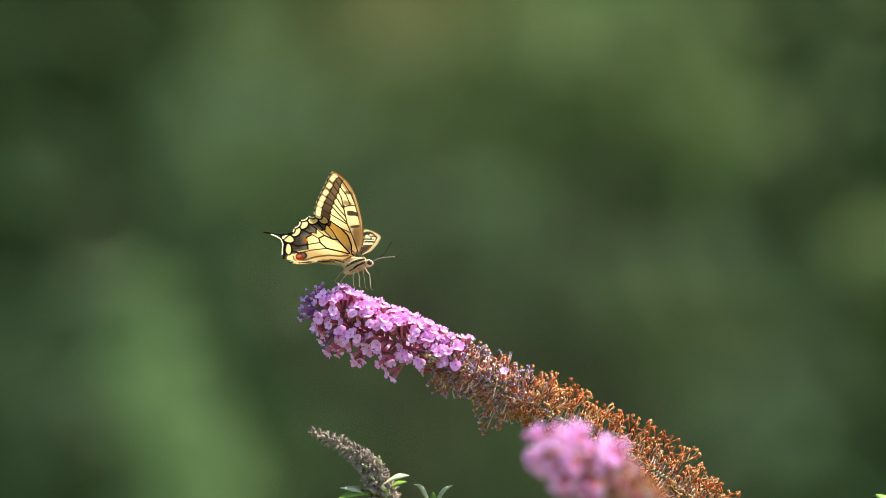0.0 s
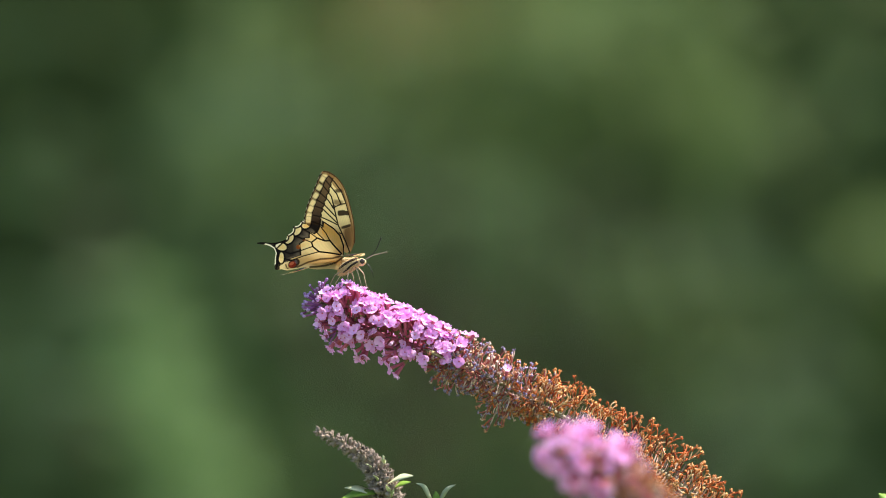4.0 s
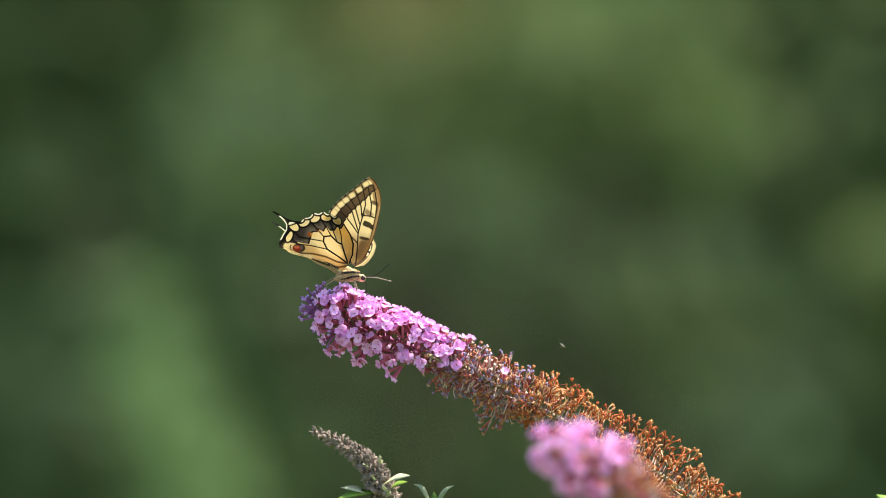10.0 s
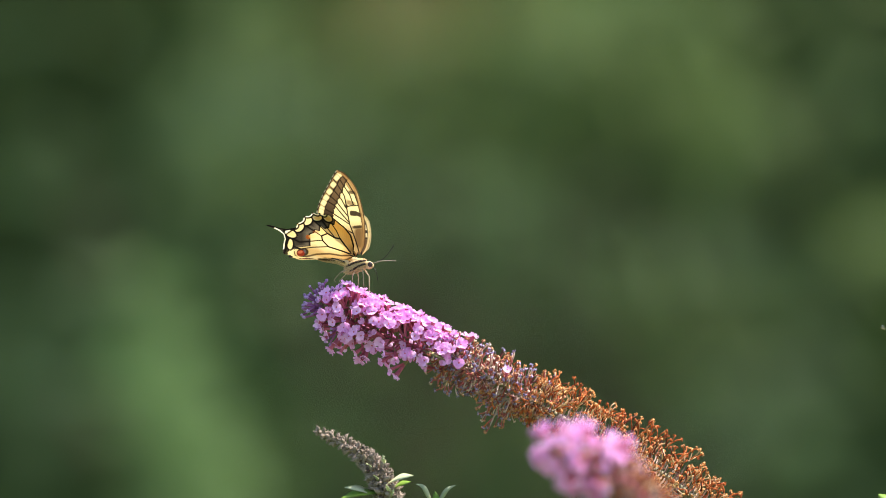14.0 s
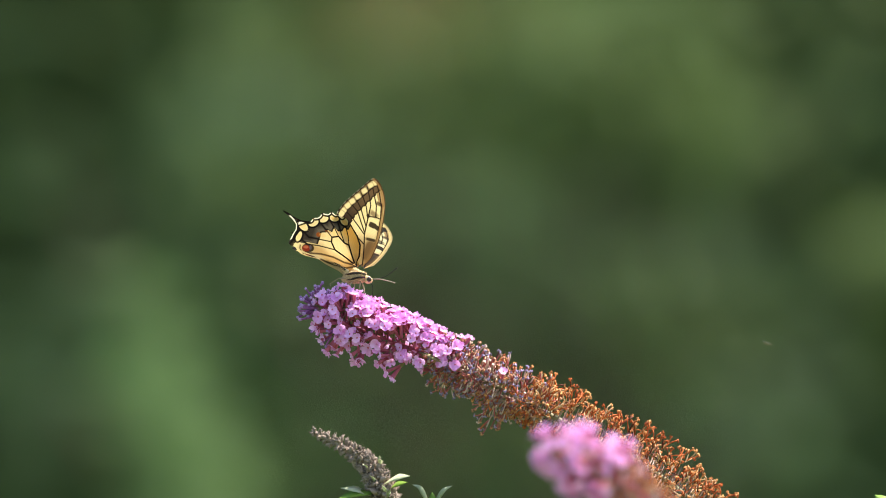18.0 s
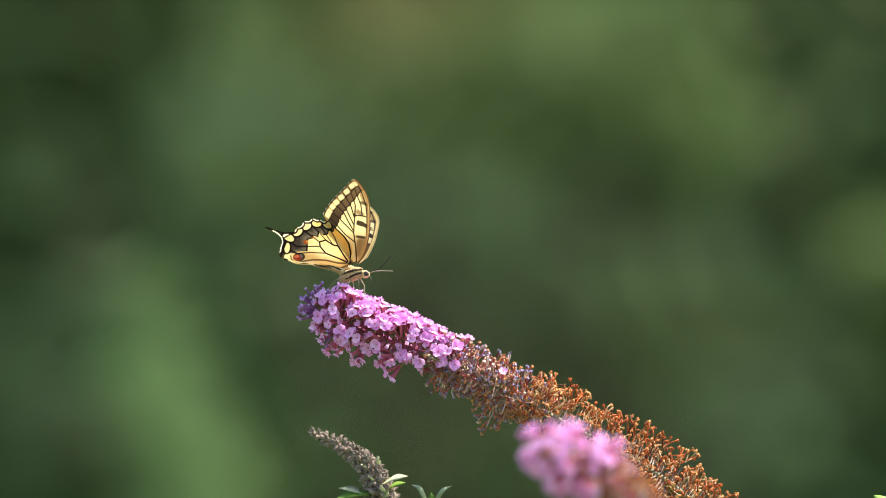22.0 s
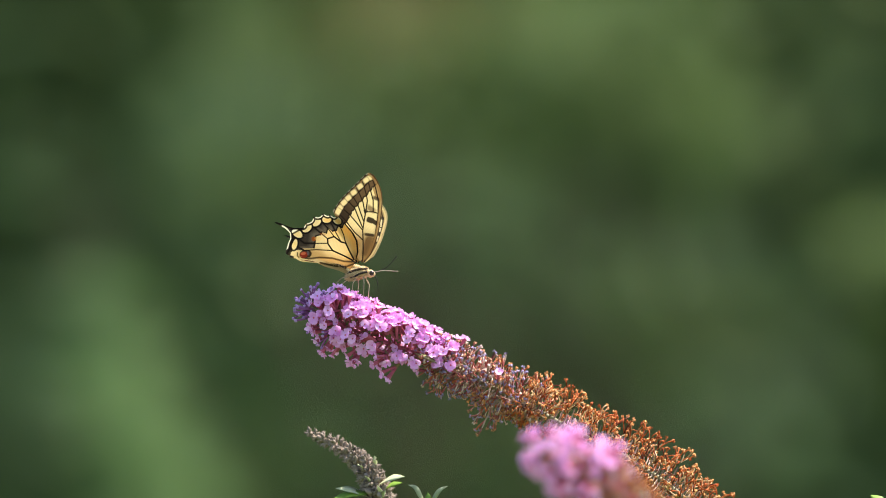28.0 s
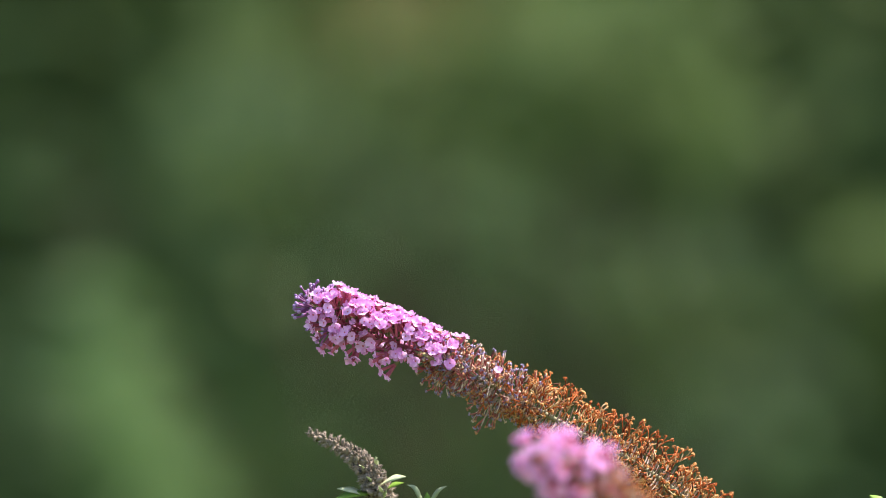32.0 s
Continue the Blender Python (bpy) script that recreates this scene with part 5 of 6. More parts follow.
    walk(seed_head, [
        (0, tilt(DBASE, 0, 0, 0)), (0.5, tilt(DBASE, 0.22, -0.6, -0.8)), (1, tilt(DBASE, 0.4, 0, -1.2)), (1.5, tilt(DBASE, 0.41, 1.4, -0.6)),
        (2, tilt(DBASE, 0.24, 2.9, 0.4)), (2.5, tilt(DBASE, -0.05, 3.2, 1.1)), (3, tilt(DBASE, -0.16, 2.5, 1)), (3.5, tilt(DBASE, 0.25, 1.9, 1.1)),
        (5.5, tilt(DBASE, 0.74, 2, 2.4)), (6, tilt(DBASE, 0.07, 1.4, 2.4)), (6.5, tilt(DBASE, -0.11, 1, 1.2)), (7, tilt(DBASE, 0.28, 1, -0.7)),
        (7.5, tilt(DBASE, 0.74, 1.4, -1.7)), (8, tilt(DBASE, 0.74, 1.9, -1.7)), (8.5, tilt(DBASE, 0.35, 2.2, -1.4)), (9, tilt(DBASE, 0.12, 1.6, -0.8)),
        (9.5, tilt(DBASE, 0.18, 0.5, -0.7)), (10, tilt(DBASE, 0.42, -0.4, -0.8)), (10.5, tilt(DBASE, 0.48, -0.6, -0.7)), (11, tilt(DBASE, 0.18, -0.1, -0.7)),
        (11.5, tilt(DBASE, 0.11, 0.3, -0.3)), (12, tilt(DBASE, 0.29, 1.1, 0.2)), (12.5, tilt(DBASE, 0.42, 2.2, -0.1)), (13, tilt(DBASE, 0.59, 2.6, -1.1)),
        (13.5, tilt(DBASE, 0.7, 2.7, -1.1)), (14, tilt(DBASE, 0.6, 2.4, -0.2)), (14.5, tilt(DBASE, 0.25, 1.2, 0.3)), (16.5, tilt(DBASE, 0.25, 1.2, 0.3)),
        (17, tilt(DBASE, 0.37, 1.4, -0.3)), (17.5, tilt(DBASE, 0.36, 1.9, -0.3)), (18, tilt(DBASE, 0.29, 2.4, -0.5)), (18.5, tilt(DBASE, 0.22, 2.1, -1)),
        (19, tilt(DBASE, 0.33, 0.7, -1)), (19.5, tilt(DBASE, 0.33, -0.4, -0.9)), (20, tilt(DBASE, 0.17, -0.5, -0.7)), (20.5, tilt(DBASE, 0.19, -0.1, -0.5)),
        (21, tilt(DBASE, 0.31, 0.5, -0.3)), (21.5, tilt(DBASE, 0.47, 0.6, -0.3)), (22, tilt(DBASE, 0.47, 0.6, -0.4)), (22.5, tilt(DBASE, 0.29, 1.3, -0.8)),
        (23, tilt(DBASE, 0.29, 1.9, -0.4)), (23.5, tilt(DBASE, 0.31, 1.9, 0.2)), (24, tilt(DBASE, 0.19, 1.5, 0.2)), (24.5, tilt(DBASE, 0.17, 0.6, 0)),
        (25, tilt(DBASE, 0.33, -0.1, -0.1)), (25.5, tilt(DBASE, 0.44, 0.2, -0.2)), (27.5, tilt(DBASE, 0.27, 0.4, 0.3)), (28, tilt(DBASE, 0.46, 0.8, 0)),
        (28.5, tilt(DBASE, 0.63, 1.2, 0)), (29, tilt(DBASE, 0.52, 1.8, 0.1)), (29.5, tilt(DBASE, 0.17, 2.1, 0.4)), (30, tilt(DBASE, -0.11, 1.9, 0.8)),
        (30.5, tilt(DBASE, -0.22, 2, 0.5)), (31, tilt(DBASE, 0.06, 2.8, 0.1)), (31.5, tilt(DBASE, 0.41, 3.9, 0.1)), (32, tilt(DBASE, 0.25, 5, 0.3)),
    ])
    walk(butterfly, [
        (0, perch(630, 452, -7.1, -17.7, 0)), (0.5, perch(631.8, 450.7, -6, -18.8, 0)), (1, perch(630.3, 449.1, -5.9, -19, 0)),
        (1.5, perch(622.2, 453, -5.2, -21.8, 0)), (2, perch(615.7, 453.6, -2.4, -18.7, 0)), (2.5, perch(610.5, 456.4, -2.5, -17.4, 0)),
        (3, perch(612.6, 453.3, -2.9, -17.2, 0)), (3.5, perch(608.5, 453.7, 3.3, -15.6, 0)), (5.5, perch(619.6, 460.3, -21.2, -7.2, 0)),
        (6, perch(620.5, 464.5, -25, -1.4, 0)), (6.5, perch(616.6, 465.4, -26.1, -1, 0)), (7, perch(620.3, 467.1, -26.1, -1.9, 0)),
        (7.5, perch(620.7, 468.9, -25.4, -3.4, 0)), (8, perch(621, 470.7, -25.3, -1.6, 0)), (8.5, perch(621.9, 470.9, -25.9, -4.4, 0)),
        (9, perch(621.8, 470.3, -26.2, 2.4, 0)), (9.5, perch(620, 469, -26.2, 9.8, 0)), (10, perch(620.1, 470.1, -25.8, -1.2, 0)),
        (10.5, perch(620.2, 470.5, -25.9, -3, 0)), (11, perch(620.6, 469.9, -26.2, -1, 0)), (11.5, perch(620.6, 470.9, -26.2, 0.2, 0)),
        (12, perch(622.8, 459.3, -10.8, -19.6, 0)), (12.5, perch(626.8, 456.1, -10.8, -21.7, 0)), (13, perch(625, 454.4, -10.1, -19.8, 0)),
        (13.5, perch(630.3, 453.7, -12.1, -18.3, 0)), (14, perch(627.4, 453.4, -11.8, -17.2, 0)), (14.5, perch(627, 452.5, -9.3, -17.8, 0)),
        (16.5, perch(633.4, 468, -26.5, -17.3, 0)), (17, perch(635, 469, -27.9, -16.4, 0)), (17.5, perch(635.5, 472, -28, -15, 0)),
        (18, perch(636.7, 472.4, -28.2, -16.1, 0)), (18.5, perch(637.3, 471.7, -27.6, -17.1, 0)), (19, perch(638.1, 468.5, -25.5, -16.9, 0)),
        (19.5, perch(633.3, 472.3, -24.6, -15.2, 0)), (20, perch(635.8, 460, -17.9, -18.1, 0)), (20.5, perch(634.2, 455.5, -16.5, -22.4, 0)),
        (21, perch(635.5, 459.6, -20.1, -11.4, 0)), (21.5, perch(633.9, 458.3, -12.3, -12.1, 0)), (22, perch(628.7, 466.8, -14.9, -15.4, 0)),
        (22.5, perch(627.8, 464.4, -12.7, -15.8, 0)), (23, perch(627.6, 470, -17.1, -14.9, 0)), (23.5, perch(627.2, 472.7, -16.1, -13, 0)),
        (24, perch(628.3, 471.6, -16.6, -13.2, 0)), (24.5, perch(626, 468.4, -14.3, -16.5, 0)), (25, perch(628.1, 473.1, -18.3, -14.5, 0)),
        (25.5, perch(632.1, 468.5, -16.5, -14.7, 0)), (27.5, perch(649.4, 459.4, -15.6, -13, 0)), (28, perch(644.7, 465, -16.8, -15.4, 0)),
        (28.5, perch(646.5, 464.2, -18, -17, 0)), (28.7, perch(649.5, 461, -14, -20, 0)), (28.8, perch(673.5, 447, -16, -25, 0)),
        (28.9, perch(691.5, 411, 2, -12, 0)), (29, perch(721.5, 383, 1, -9, 0)), (29.1, perch(731.5, 377, 3, -10, 0)),
        (29.2, perch(763.5, 351, 14, -24, 0)), (29.3, perch(797.5, 359, 8, -28, 0)), (29.4, perch(828.5, 364, 6, -28, 0)),
        (29.5, perch(857.5, 357, 5, -30, 0)), (29.6, perch(889.5, 355, 2, -30, 0)), (29.7, perch(925.5, 341, 6, -28, 0)),
        (29.8, perch(965.5, 317, 12, -26, 0)), (29.9, perch(994.5, 307, 18, -22, 0)), (30, perch(1040.5, 313, 18, -22, 0)),
        (30.1, perch(1080.5, 304, 8, -30, 0)), (30.2, perch(1132.5, 304, 4, -36, 0)), (30.3, perch(1155.5, 302, 4, -36, 0)),
        (30.4, perch(1207.5, 274, 12, -32, 0)), (30.5, perch(1272.5, 221, 30, -40, 0)), (30.6, perch(1313.5, 195, 20, -58, 0)),
        (30.7, perch(1337.5, 179, 24, -56, 0)), (30.8, perch(1407.5, 165, 26, -48, 0)), (30.9, perch(1458.5, 159, 24, -46, 0)),
        (31, perch(1527.5, 143, 9, -46, 0)), (31.1, perch(1565.5, 141, 8, -46, 0)), (31.2, perch(1615.5, 125, 12, -46, 0)),
        (31.3, perch(1649.5, 109, 14, -42, 0)), (31.4, perch(1657.5, 99, 10, -42, 0)), (31.5, perch(1669.5, 59, 8, -42, 0)),
        (31.6, perch(1699.5, 29, 8, -42, 0)), (31.8, perch(1779.5, -31, 8, -42, 0)), (32, perch(1869.5, -91, 8, -42, 0)),
    ])
    walk(gnat_a, [
        (0, perch(1700, 560, 20, 10, 0, 0)), (4.3, perch(1654.8, 600, 20, -50, 0, 0)), (5, perch(1142.9, 640, 30, -50, 0, 0)),
        (5.5, perch(966.5, 634, -1, -45, 0, 0)), (5.7, perch(971.8, 631, 31, -45, 0, 0)), (6, perch(1080.1, 635, 11, 19, 0, 0)),
        (6.3, perch(1108.5, 659, -9, 13, 0, 0)), (6.6, perch(1069.9, 666, 25, 1, 0, 0)), (7, perch(964.6, 635, 32, 18, 0, 0)),
        (7.5, perch(984.1, 640, -10, -40, 0, 0)), (8, perch(1051.6, 635, 34, -4, 0, 0)), (8.3, perch(1100, 584, 19, -45, 0, 0)),
        (8.6, perch(1118.5, 483, -16, -6, 0, 0)), (9, perch(1084.3, 473, 29, -21, 0, 0)), (9.3, perch(1026, 497, 0, -8, 0, 0)),
        (9.6, perch(955.7, 529, 15, 9, 0, 0)), (10, perch(994.5, 613, 5, -17, 0, 0)), (10.3, perch(1121.9, 672, -7, -41, 0, 0)),
        (10.6, perch(1238.1, 701, -6, -38, 0, 0)), (11, perch(1216, 707, 26, -4, 0, 0)), (11.5, perch(1142.2, 675, 23, -33, 0, 0)),
        (12, perch(1100.1, 625, -14, 14, 0, 0)), (12.3, perch(1067.4, 567, 4, -22, 0, 0)), (12.6, perch(1043.9, 497, 13, -21, 0, 0)),
        (12.8, perch(1064.5, 497, -20, -28, 0, 0)), (13, perch(1137.2, 519, 33, -49, 0, 0)), (13.2, perch(1219.1, 535, 23, -3, 0, 0)),
        (13.5, perch(1388, 546, 17, -1, 0, 0)), (14, perch(1558.4, 582, -17, -11, 0, 0)), (14.5, perch(1596.1, 560, -20, -10, 0, 0)),
        (16, perch(1147.3, 520, 30, -20, 0, 0)), (16.5, perch(1043.6, 493, -5, -47, 0, 0)), (17, perch(974.7, 427, 39, -27, 0, 0)),
        (17.3, perch(1017.5, 482, 28, -46, 0, 0)), (17.6, perch(1131.3, 546, -17, -17, 0, 0)), (18, perch(1359.5, 608, 14, -6, 0, 0)),
        (18.4, perch(1602.7, 680, -20, -40, 0, 0)), (25, perch(1707.6, 720, 0, -30, 0, 0)), (32, perch(1710.7, 720, 0, -30, 0, 0)),
    ])
    walk(gnat_b, [
        (0, perch(1700, 600, 0, 0, 0, 0.12)), (4.3, perch(1654.8, 610, 30, 0, 0, 0.12)), (5, perch(1282.9, 620, 30, -10, 0, 0.12)),
        (5.5, perch(1305.5, 633, 31, -13, 0, 0.12)), (5.7, perch(1338.8, 639, 28, -24, 0, 0.12)), (6, perch(1362.1, 657, 27, -5, 0, 0.12)),
        (6.3, perch(1377.5, 668, 23, -45, 0, 0.12)), (6.6, perch(1383.9, 679, 16, -42, 0, 0.12)), (7, perch(1382.6, 697, 20, -28, 0, 0.12)),
        (7.5, perch(1376.1, 708, -18, 6, 0, 0.12)), (8, perch(1396.6, 736, 30, -4, 0, 0.12)), (8.3, perch(1435, 769, 29, -5, 0, 0.12)),
        (8.6, perch(1485.5, 800, -10, -50, 0, 0.12)), (9.2, perch(1606.8, 860, -10, -20, 0, 0.12)), (20, perch(1704.3, 800, 20, -50, 0, 0.12)),
        (32, perch(1710.7, 800, 20, -50, 0, 0.12)),
    ])
    walk(gnat_c, [
        (0, perch(330, 1010, 10, -40, 0, 0.05)), (1.3, perch(378, 890, 20, -20, 0, 0.05)), (1.5, perch(391, 834, 30, -10, 0, 0.05)),
        (1.6, perch(401, 829, 10, 15, 0, 0.05)), (1.7, perch(415, 841, -10, -30, 0, 0.05)), (1.8, perch(440, 856, 15, -20, 0, 0.05)),
        (1.9, perch(460, 865, -5, -5, 0, 0.05)), (2, perch(502, 872, 20, 10, 0, 0.05)), (2.1, perch(548, 868, 5, -30, 0, 0.05)),
        (2.2, perch(597, 860, 25, -15, 0, 0.05)), (2.3, perch(616, 851, 10, -25, 0, 0.05)), (2.5, perch(648, 862, 0, -20, 0, 0.05)),
        (2.9, perch(690, 950, -10, -30, 0, 0.05)), (3.5, perch(760, 1010, 10, -20, 0, 0.05)), (9, perch(1600, 1000, 20, -30, 0, 0.05)), (9.5, perch(1617.5, 950, 30, -30, 0, 0.05)), (10.3, perch(1328.9, 930, 20, -20, 0, 0.05)),
        (10.6, perch(904.1, 600, 15, -5, 0, 0.05)), (11, perch(936, 503, 22, -44, 0, 0.05)), (11.5, perch(965.2, 363, 32, -24, 0, 0.05)),
        (12, perch(1015.1, 190, 36, -36, 0, 0.05)), (12.5, perch(1076, 20, 0, 0, 0, 0.05)), (13, perch(1145.2, -60, -10, -50, 0, 0.05)),
        (32, perch(1710.7, -80, -20, -40, 0, 0.05)),
    ])
    walk(sway_shrub, [
        (0, tilt(SWAY, 0, 0, 0)), (3, tilt(SWAY, 0, 11.4, 0)), (6, tilt(SWAY, 0, -22.9, 11.4)), (9, tilt(SWAY, 0, -11.4, 11.4)),
        (13, tilt(SWAY, 0, 17.1, -5.7)), (16, tilt(SWAY, 0, 28.6, -11.4)), (19, tilt(SWAY, 0, 11.4, 0)), (21, tilt(SWAY, 0, 28.6, -11.4)),
        (23, tilt(SWAY, 0, 0, 0)), (25, tilt(SWAY, 0, -71.4, 17.1)), (27, tilt(SWAY, 0, -128.6, 28.6)), (28, tilt(SWAY, 0, -137.1, 28.6)),
        (30, tilt(SWAY, 0, -142.9, 28.6)), (32, tilt(SWAY, 0, -157.1, 28.6)),
    ])
    walk(WINGS["right", "fore"], [
        (0, hinge(-1, 64, 0, False)), (0.5, hinge(-1, 64, 0, False)), (1, hinge(-1, 65, 0, False)), (1.5, hinge(-1, 69, -1, False)),
        (2, hinge(-1, 71, -1, False)), (2.5, hinge(-1, 69, 1, False)), (3, hinge(-1, 70, 0, False)), (3.5, hinge(-1, 102, -5, False)),
        (5.5, hinge(-1, 82, -1, False)), (6, hinge(-1, 79, 0, False)), (6.5, hinge(-1, 81, 0, False)), (7, hinge(-1, 83, 0, False)),
        (7.5, hinge(-1, 82, 0, False)), (8, hinge(-1, 82, 0, False)), (8.5, hinge(-1, 81, 0, False)), (9, hinge(-1, 84, 0, False)),
        (9.5, hinge(-1, 88, -1, False)), (10, hinge(-1, 82, 0, False)), (10.5, hinge(-1, 81, 0, False)), (11, hinge(-1, 82, 0, False)),
        (11.5, hinge(-1, 83, -1, False)), (12, hinge(-1, 84, -1, False)), (12.5, hinge(-1, 70, -2, False)), (13, hinge(-1, 67, -4, False)),
        (13.5, hinge(-1, 70, -5, False)), (14, hinge(-1, 65, -3, False)), (14.5, hinge(-1, 72, -3, False)), (16.5, hinge(-1, 79, -1, False)),
        (17, hinge(-1, 71, -2, False)), (17.5, hinge(-1, 76, 0, False)), (18, hinge(-1, 76, -1, False)), (18.5, hinge(-1, 73, -1, False)),
        (19, hinge(-1, 69, -1, False)), (19.5, hinge(-1, 68, -1, False)), (20, hinge(-1, 71, -3, False)), (20.5, hinge(-1, 67, -4, False)),
        (21, hinge(-1, 89, 9, False)), (21.5, hinge(-1, 62, 5, False)), (22, hinge(-1, 65, 7, False)), (22.5, hinge(-1, 77, 5, False)),
        (23, hinge(-1, 69, 3, False)), (23.5, hinge(-1, 62, 4, False)), (24, hinge(-1, 64, 3, False)), (24.5, hinge(-1, 69, 1, False)),
        (25, hinge(-1, 64, 2, False)), (25.5, hinge(-1, 66, 3, False)), (27.5, hinge(-1, 84, 4, False)), (28, hinge(-1, 83, 5, False)),
        (28.5, hinge(-1, 80, 5, False)), (28.7, hinge(-1, 72, 8, False)), (28.8, hinge(-1, 55, 10, False)), (28.9, hinge(-1, 6, 24, False)),
        (29, hinge(-1, 2, 25, False)), (29.1, hinge(-1, 0, 24, False)), (29.2, hinge(-1, 36, 10, False)), (29.3, hinge(-1, 86, 2, False)),
        (29.4, hinge(-1, 78, 4, False)), (29.5, hinge(-1, 62, 8, False)), (29.6, hinge(-1, 10, 16, False)), (29.7, hinge(-1, -25, 18, False)),
        (29.8, hinge(-1, -35, 18, False)), (29.9, hinge(-1, -35, 18, False)), (30, hinge(-1, 22, 12, False)), (30.1, hinge(-1, 84, 2, False)),
        (30.2, hinge(-1, 55, 6, False)), (30.3, hinge(-1, 8, 14, False)), (30.4, hinge(-1, -48, 16, False)), (30.5, hinge(-1, -60, 16, False)),
        (30.6, hinge(-1, 56, 10, False)), (30.7, hinge(-1, 72, 10, False)), (30.8, hinge(-1, 84, 14, False)), (30.9, hinge(-1, 72, 10, False)),
        (31, hinge(-1, 34, -8, False)), (31.1, hinge(-1, 10, 8, False)), (31.2, hinge(-1, -48, 14, False)), (31.3, hinge(-1, -50, 12, False)),
        (31.4, hinge(-1, 40, 8, False)), (31.5, hinge(-1, 70, 6, False)), (31.6, hinge(-1, 30, 10, False)), (31.8, hinge(-1, -30, 12, False)),
        (32, hinge(-1, 40, 10, False)),
    ])
    walk(WINGS["right", "hind"], [
        (0, hinge(-1, 64, 0, True)), (0.5, hinge(-1, 64, 0, True)), (1, hinge(-1, 65, 0, True)), (1.5, hinge(-1, 69, 0, True)),
        (2, hinge(-1, 71, 0, True)), (2.5, hinge(-1, 69, 0, True)), (3, hinge(-1, 70, 0, True)), (3.5, hinge(-1, 102, -1, True)),
        (5.5, hinge(-1, 82, 0, True)), (6, hinge(-1, 79, 0, True)), (6.5, hinge(-1, 81, 0, True)), (7, hinge(-1, 83, 0, True)),
        (7.5, hinge(-1, 82, 0, True)), (8, hinge(-1, 82, 0, True)), (8.5, hinge(-1, 81, 0, True)), (9, hinge(-1, 84, 0, True)),
        (9.5, hinge(-1, 88, 0, True)), (10, hinge(-1, 82, 0, True)), (10.5, hinge(-1, 81, 0, True)), (11, hinge(-1, 82, 0, True)),
        (11.5, hinge(-1, 83, 0, True)), (12, hinge(-1, 84, 0, True)), (12.5, hinge(-1, 70, 0, True)), (13, hinge(-1, 67, 0, True)),
        (13.5, hinge(-1, 70, 0, True)), (14, hinge(-1, 65, 0, True)), (14.5, hinge(-1, 72, 0, True)), (16.5, hinge(-1, 79, 0, True)),
        (17, hinge(-1, 71, 0, True)), (17.5, hinge(-1, 76, 0, True)), (18, hinge(-1, 76, 0, True)), (18.5, hinge(-1, 73, 0, True)),
        (19, hinge(-1, 69, 0, True)), (19.5, hinge(-1, 68, 0, True)), (20, hinge(-1, 71, 0, True)), (20.5, hinge(-1, 67, 0, True)),
        (21, hinge(-1, 89, 1, True)), (21.5, hinge(-1, 62, 1, True)), (22, hinge(-1, 65, 1, True)), (22.5, hinge(-1, 77, 0, True)),
        (23, hinge(-1, 69, 0, True)), (23.5, hinge(-1, 62, 0, True)), (24, hinge(-1, 64, 0, True)), (24.5, hinge(-1, 69, 0, True)),
        (25, hinge(-1, 64, 0, True)), (25.5, hinge(-1, 66, 0, True)), (27.5, hinge(-1, 84, 0, True)), (28, hinge(-1, 83, 0, True)),
        (28.5, hinge(-1, 80, 0, True)), (28.7, hinge(-1, 72, 1, True)), (28.8, hinge(-1, 55, 1, True)), (28.9, hinge(-1, 6, 2, True)),
        (29, hinge(-1, 2, 2, True)), (29.1, hinge(-1, 0, 2, True)), (29.2, hinge(-1, 36, 1, True)), (29.3, hinge(-1, 86, 0, True)),
        (29.4, hinge(-1, 78, 0, True)), (29.5, hinge(-1, 62, 1, True)), (29.6, hinge(-1, 10, 2, True)), (29.7, hinge(-1, -25, 2, True)),
        (29.8, hinge(-1, -35, 2, True)), (29.9, hinge(-1, -35, 2, True)), (30, hinge(-1, 22, 1, True)), (30.1, hinge(-1, 84, 0, True)),
        (30.2, hinge(-1, 55, 1, True)), (30.3, hinge(-1, 8, 1, True)), (30.4, hinge(-1, -48, 2, True)), (30.5, hinge(-1, -60, 2, True)),
        (30.6, hinge(-1, 56, 1, True)), (30.7, hinge(-1, 72, 1, True)), (30.8, hinge(-1, 84, 1, True)), (30.9, hinge(-1, 72, 1, True)),
        (31, hinge(-1, 30, 0, True)), (31.1, hinge(-1, 10, 1, True)), (31.2, hinge(-1, -48, 1, True)), (31.3, hinge(-1, -50, 1, True)),
        (31.4, hinge(-1, 40, 1, True)), (31.5, hinge(-1, 70, 1, True)), (31.6, hinge(-1, 30, 1, True)), (31.8, hinge(-1, -30, 1, True)),
        (32, hinge(-1, 40, 1, True)),
    ])
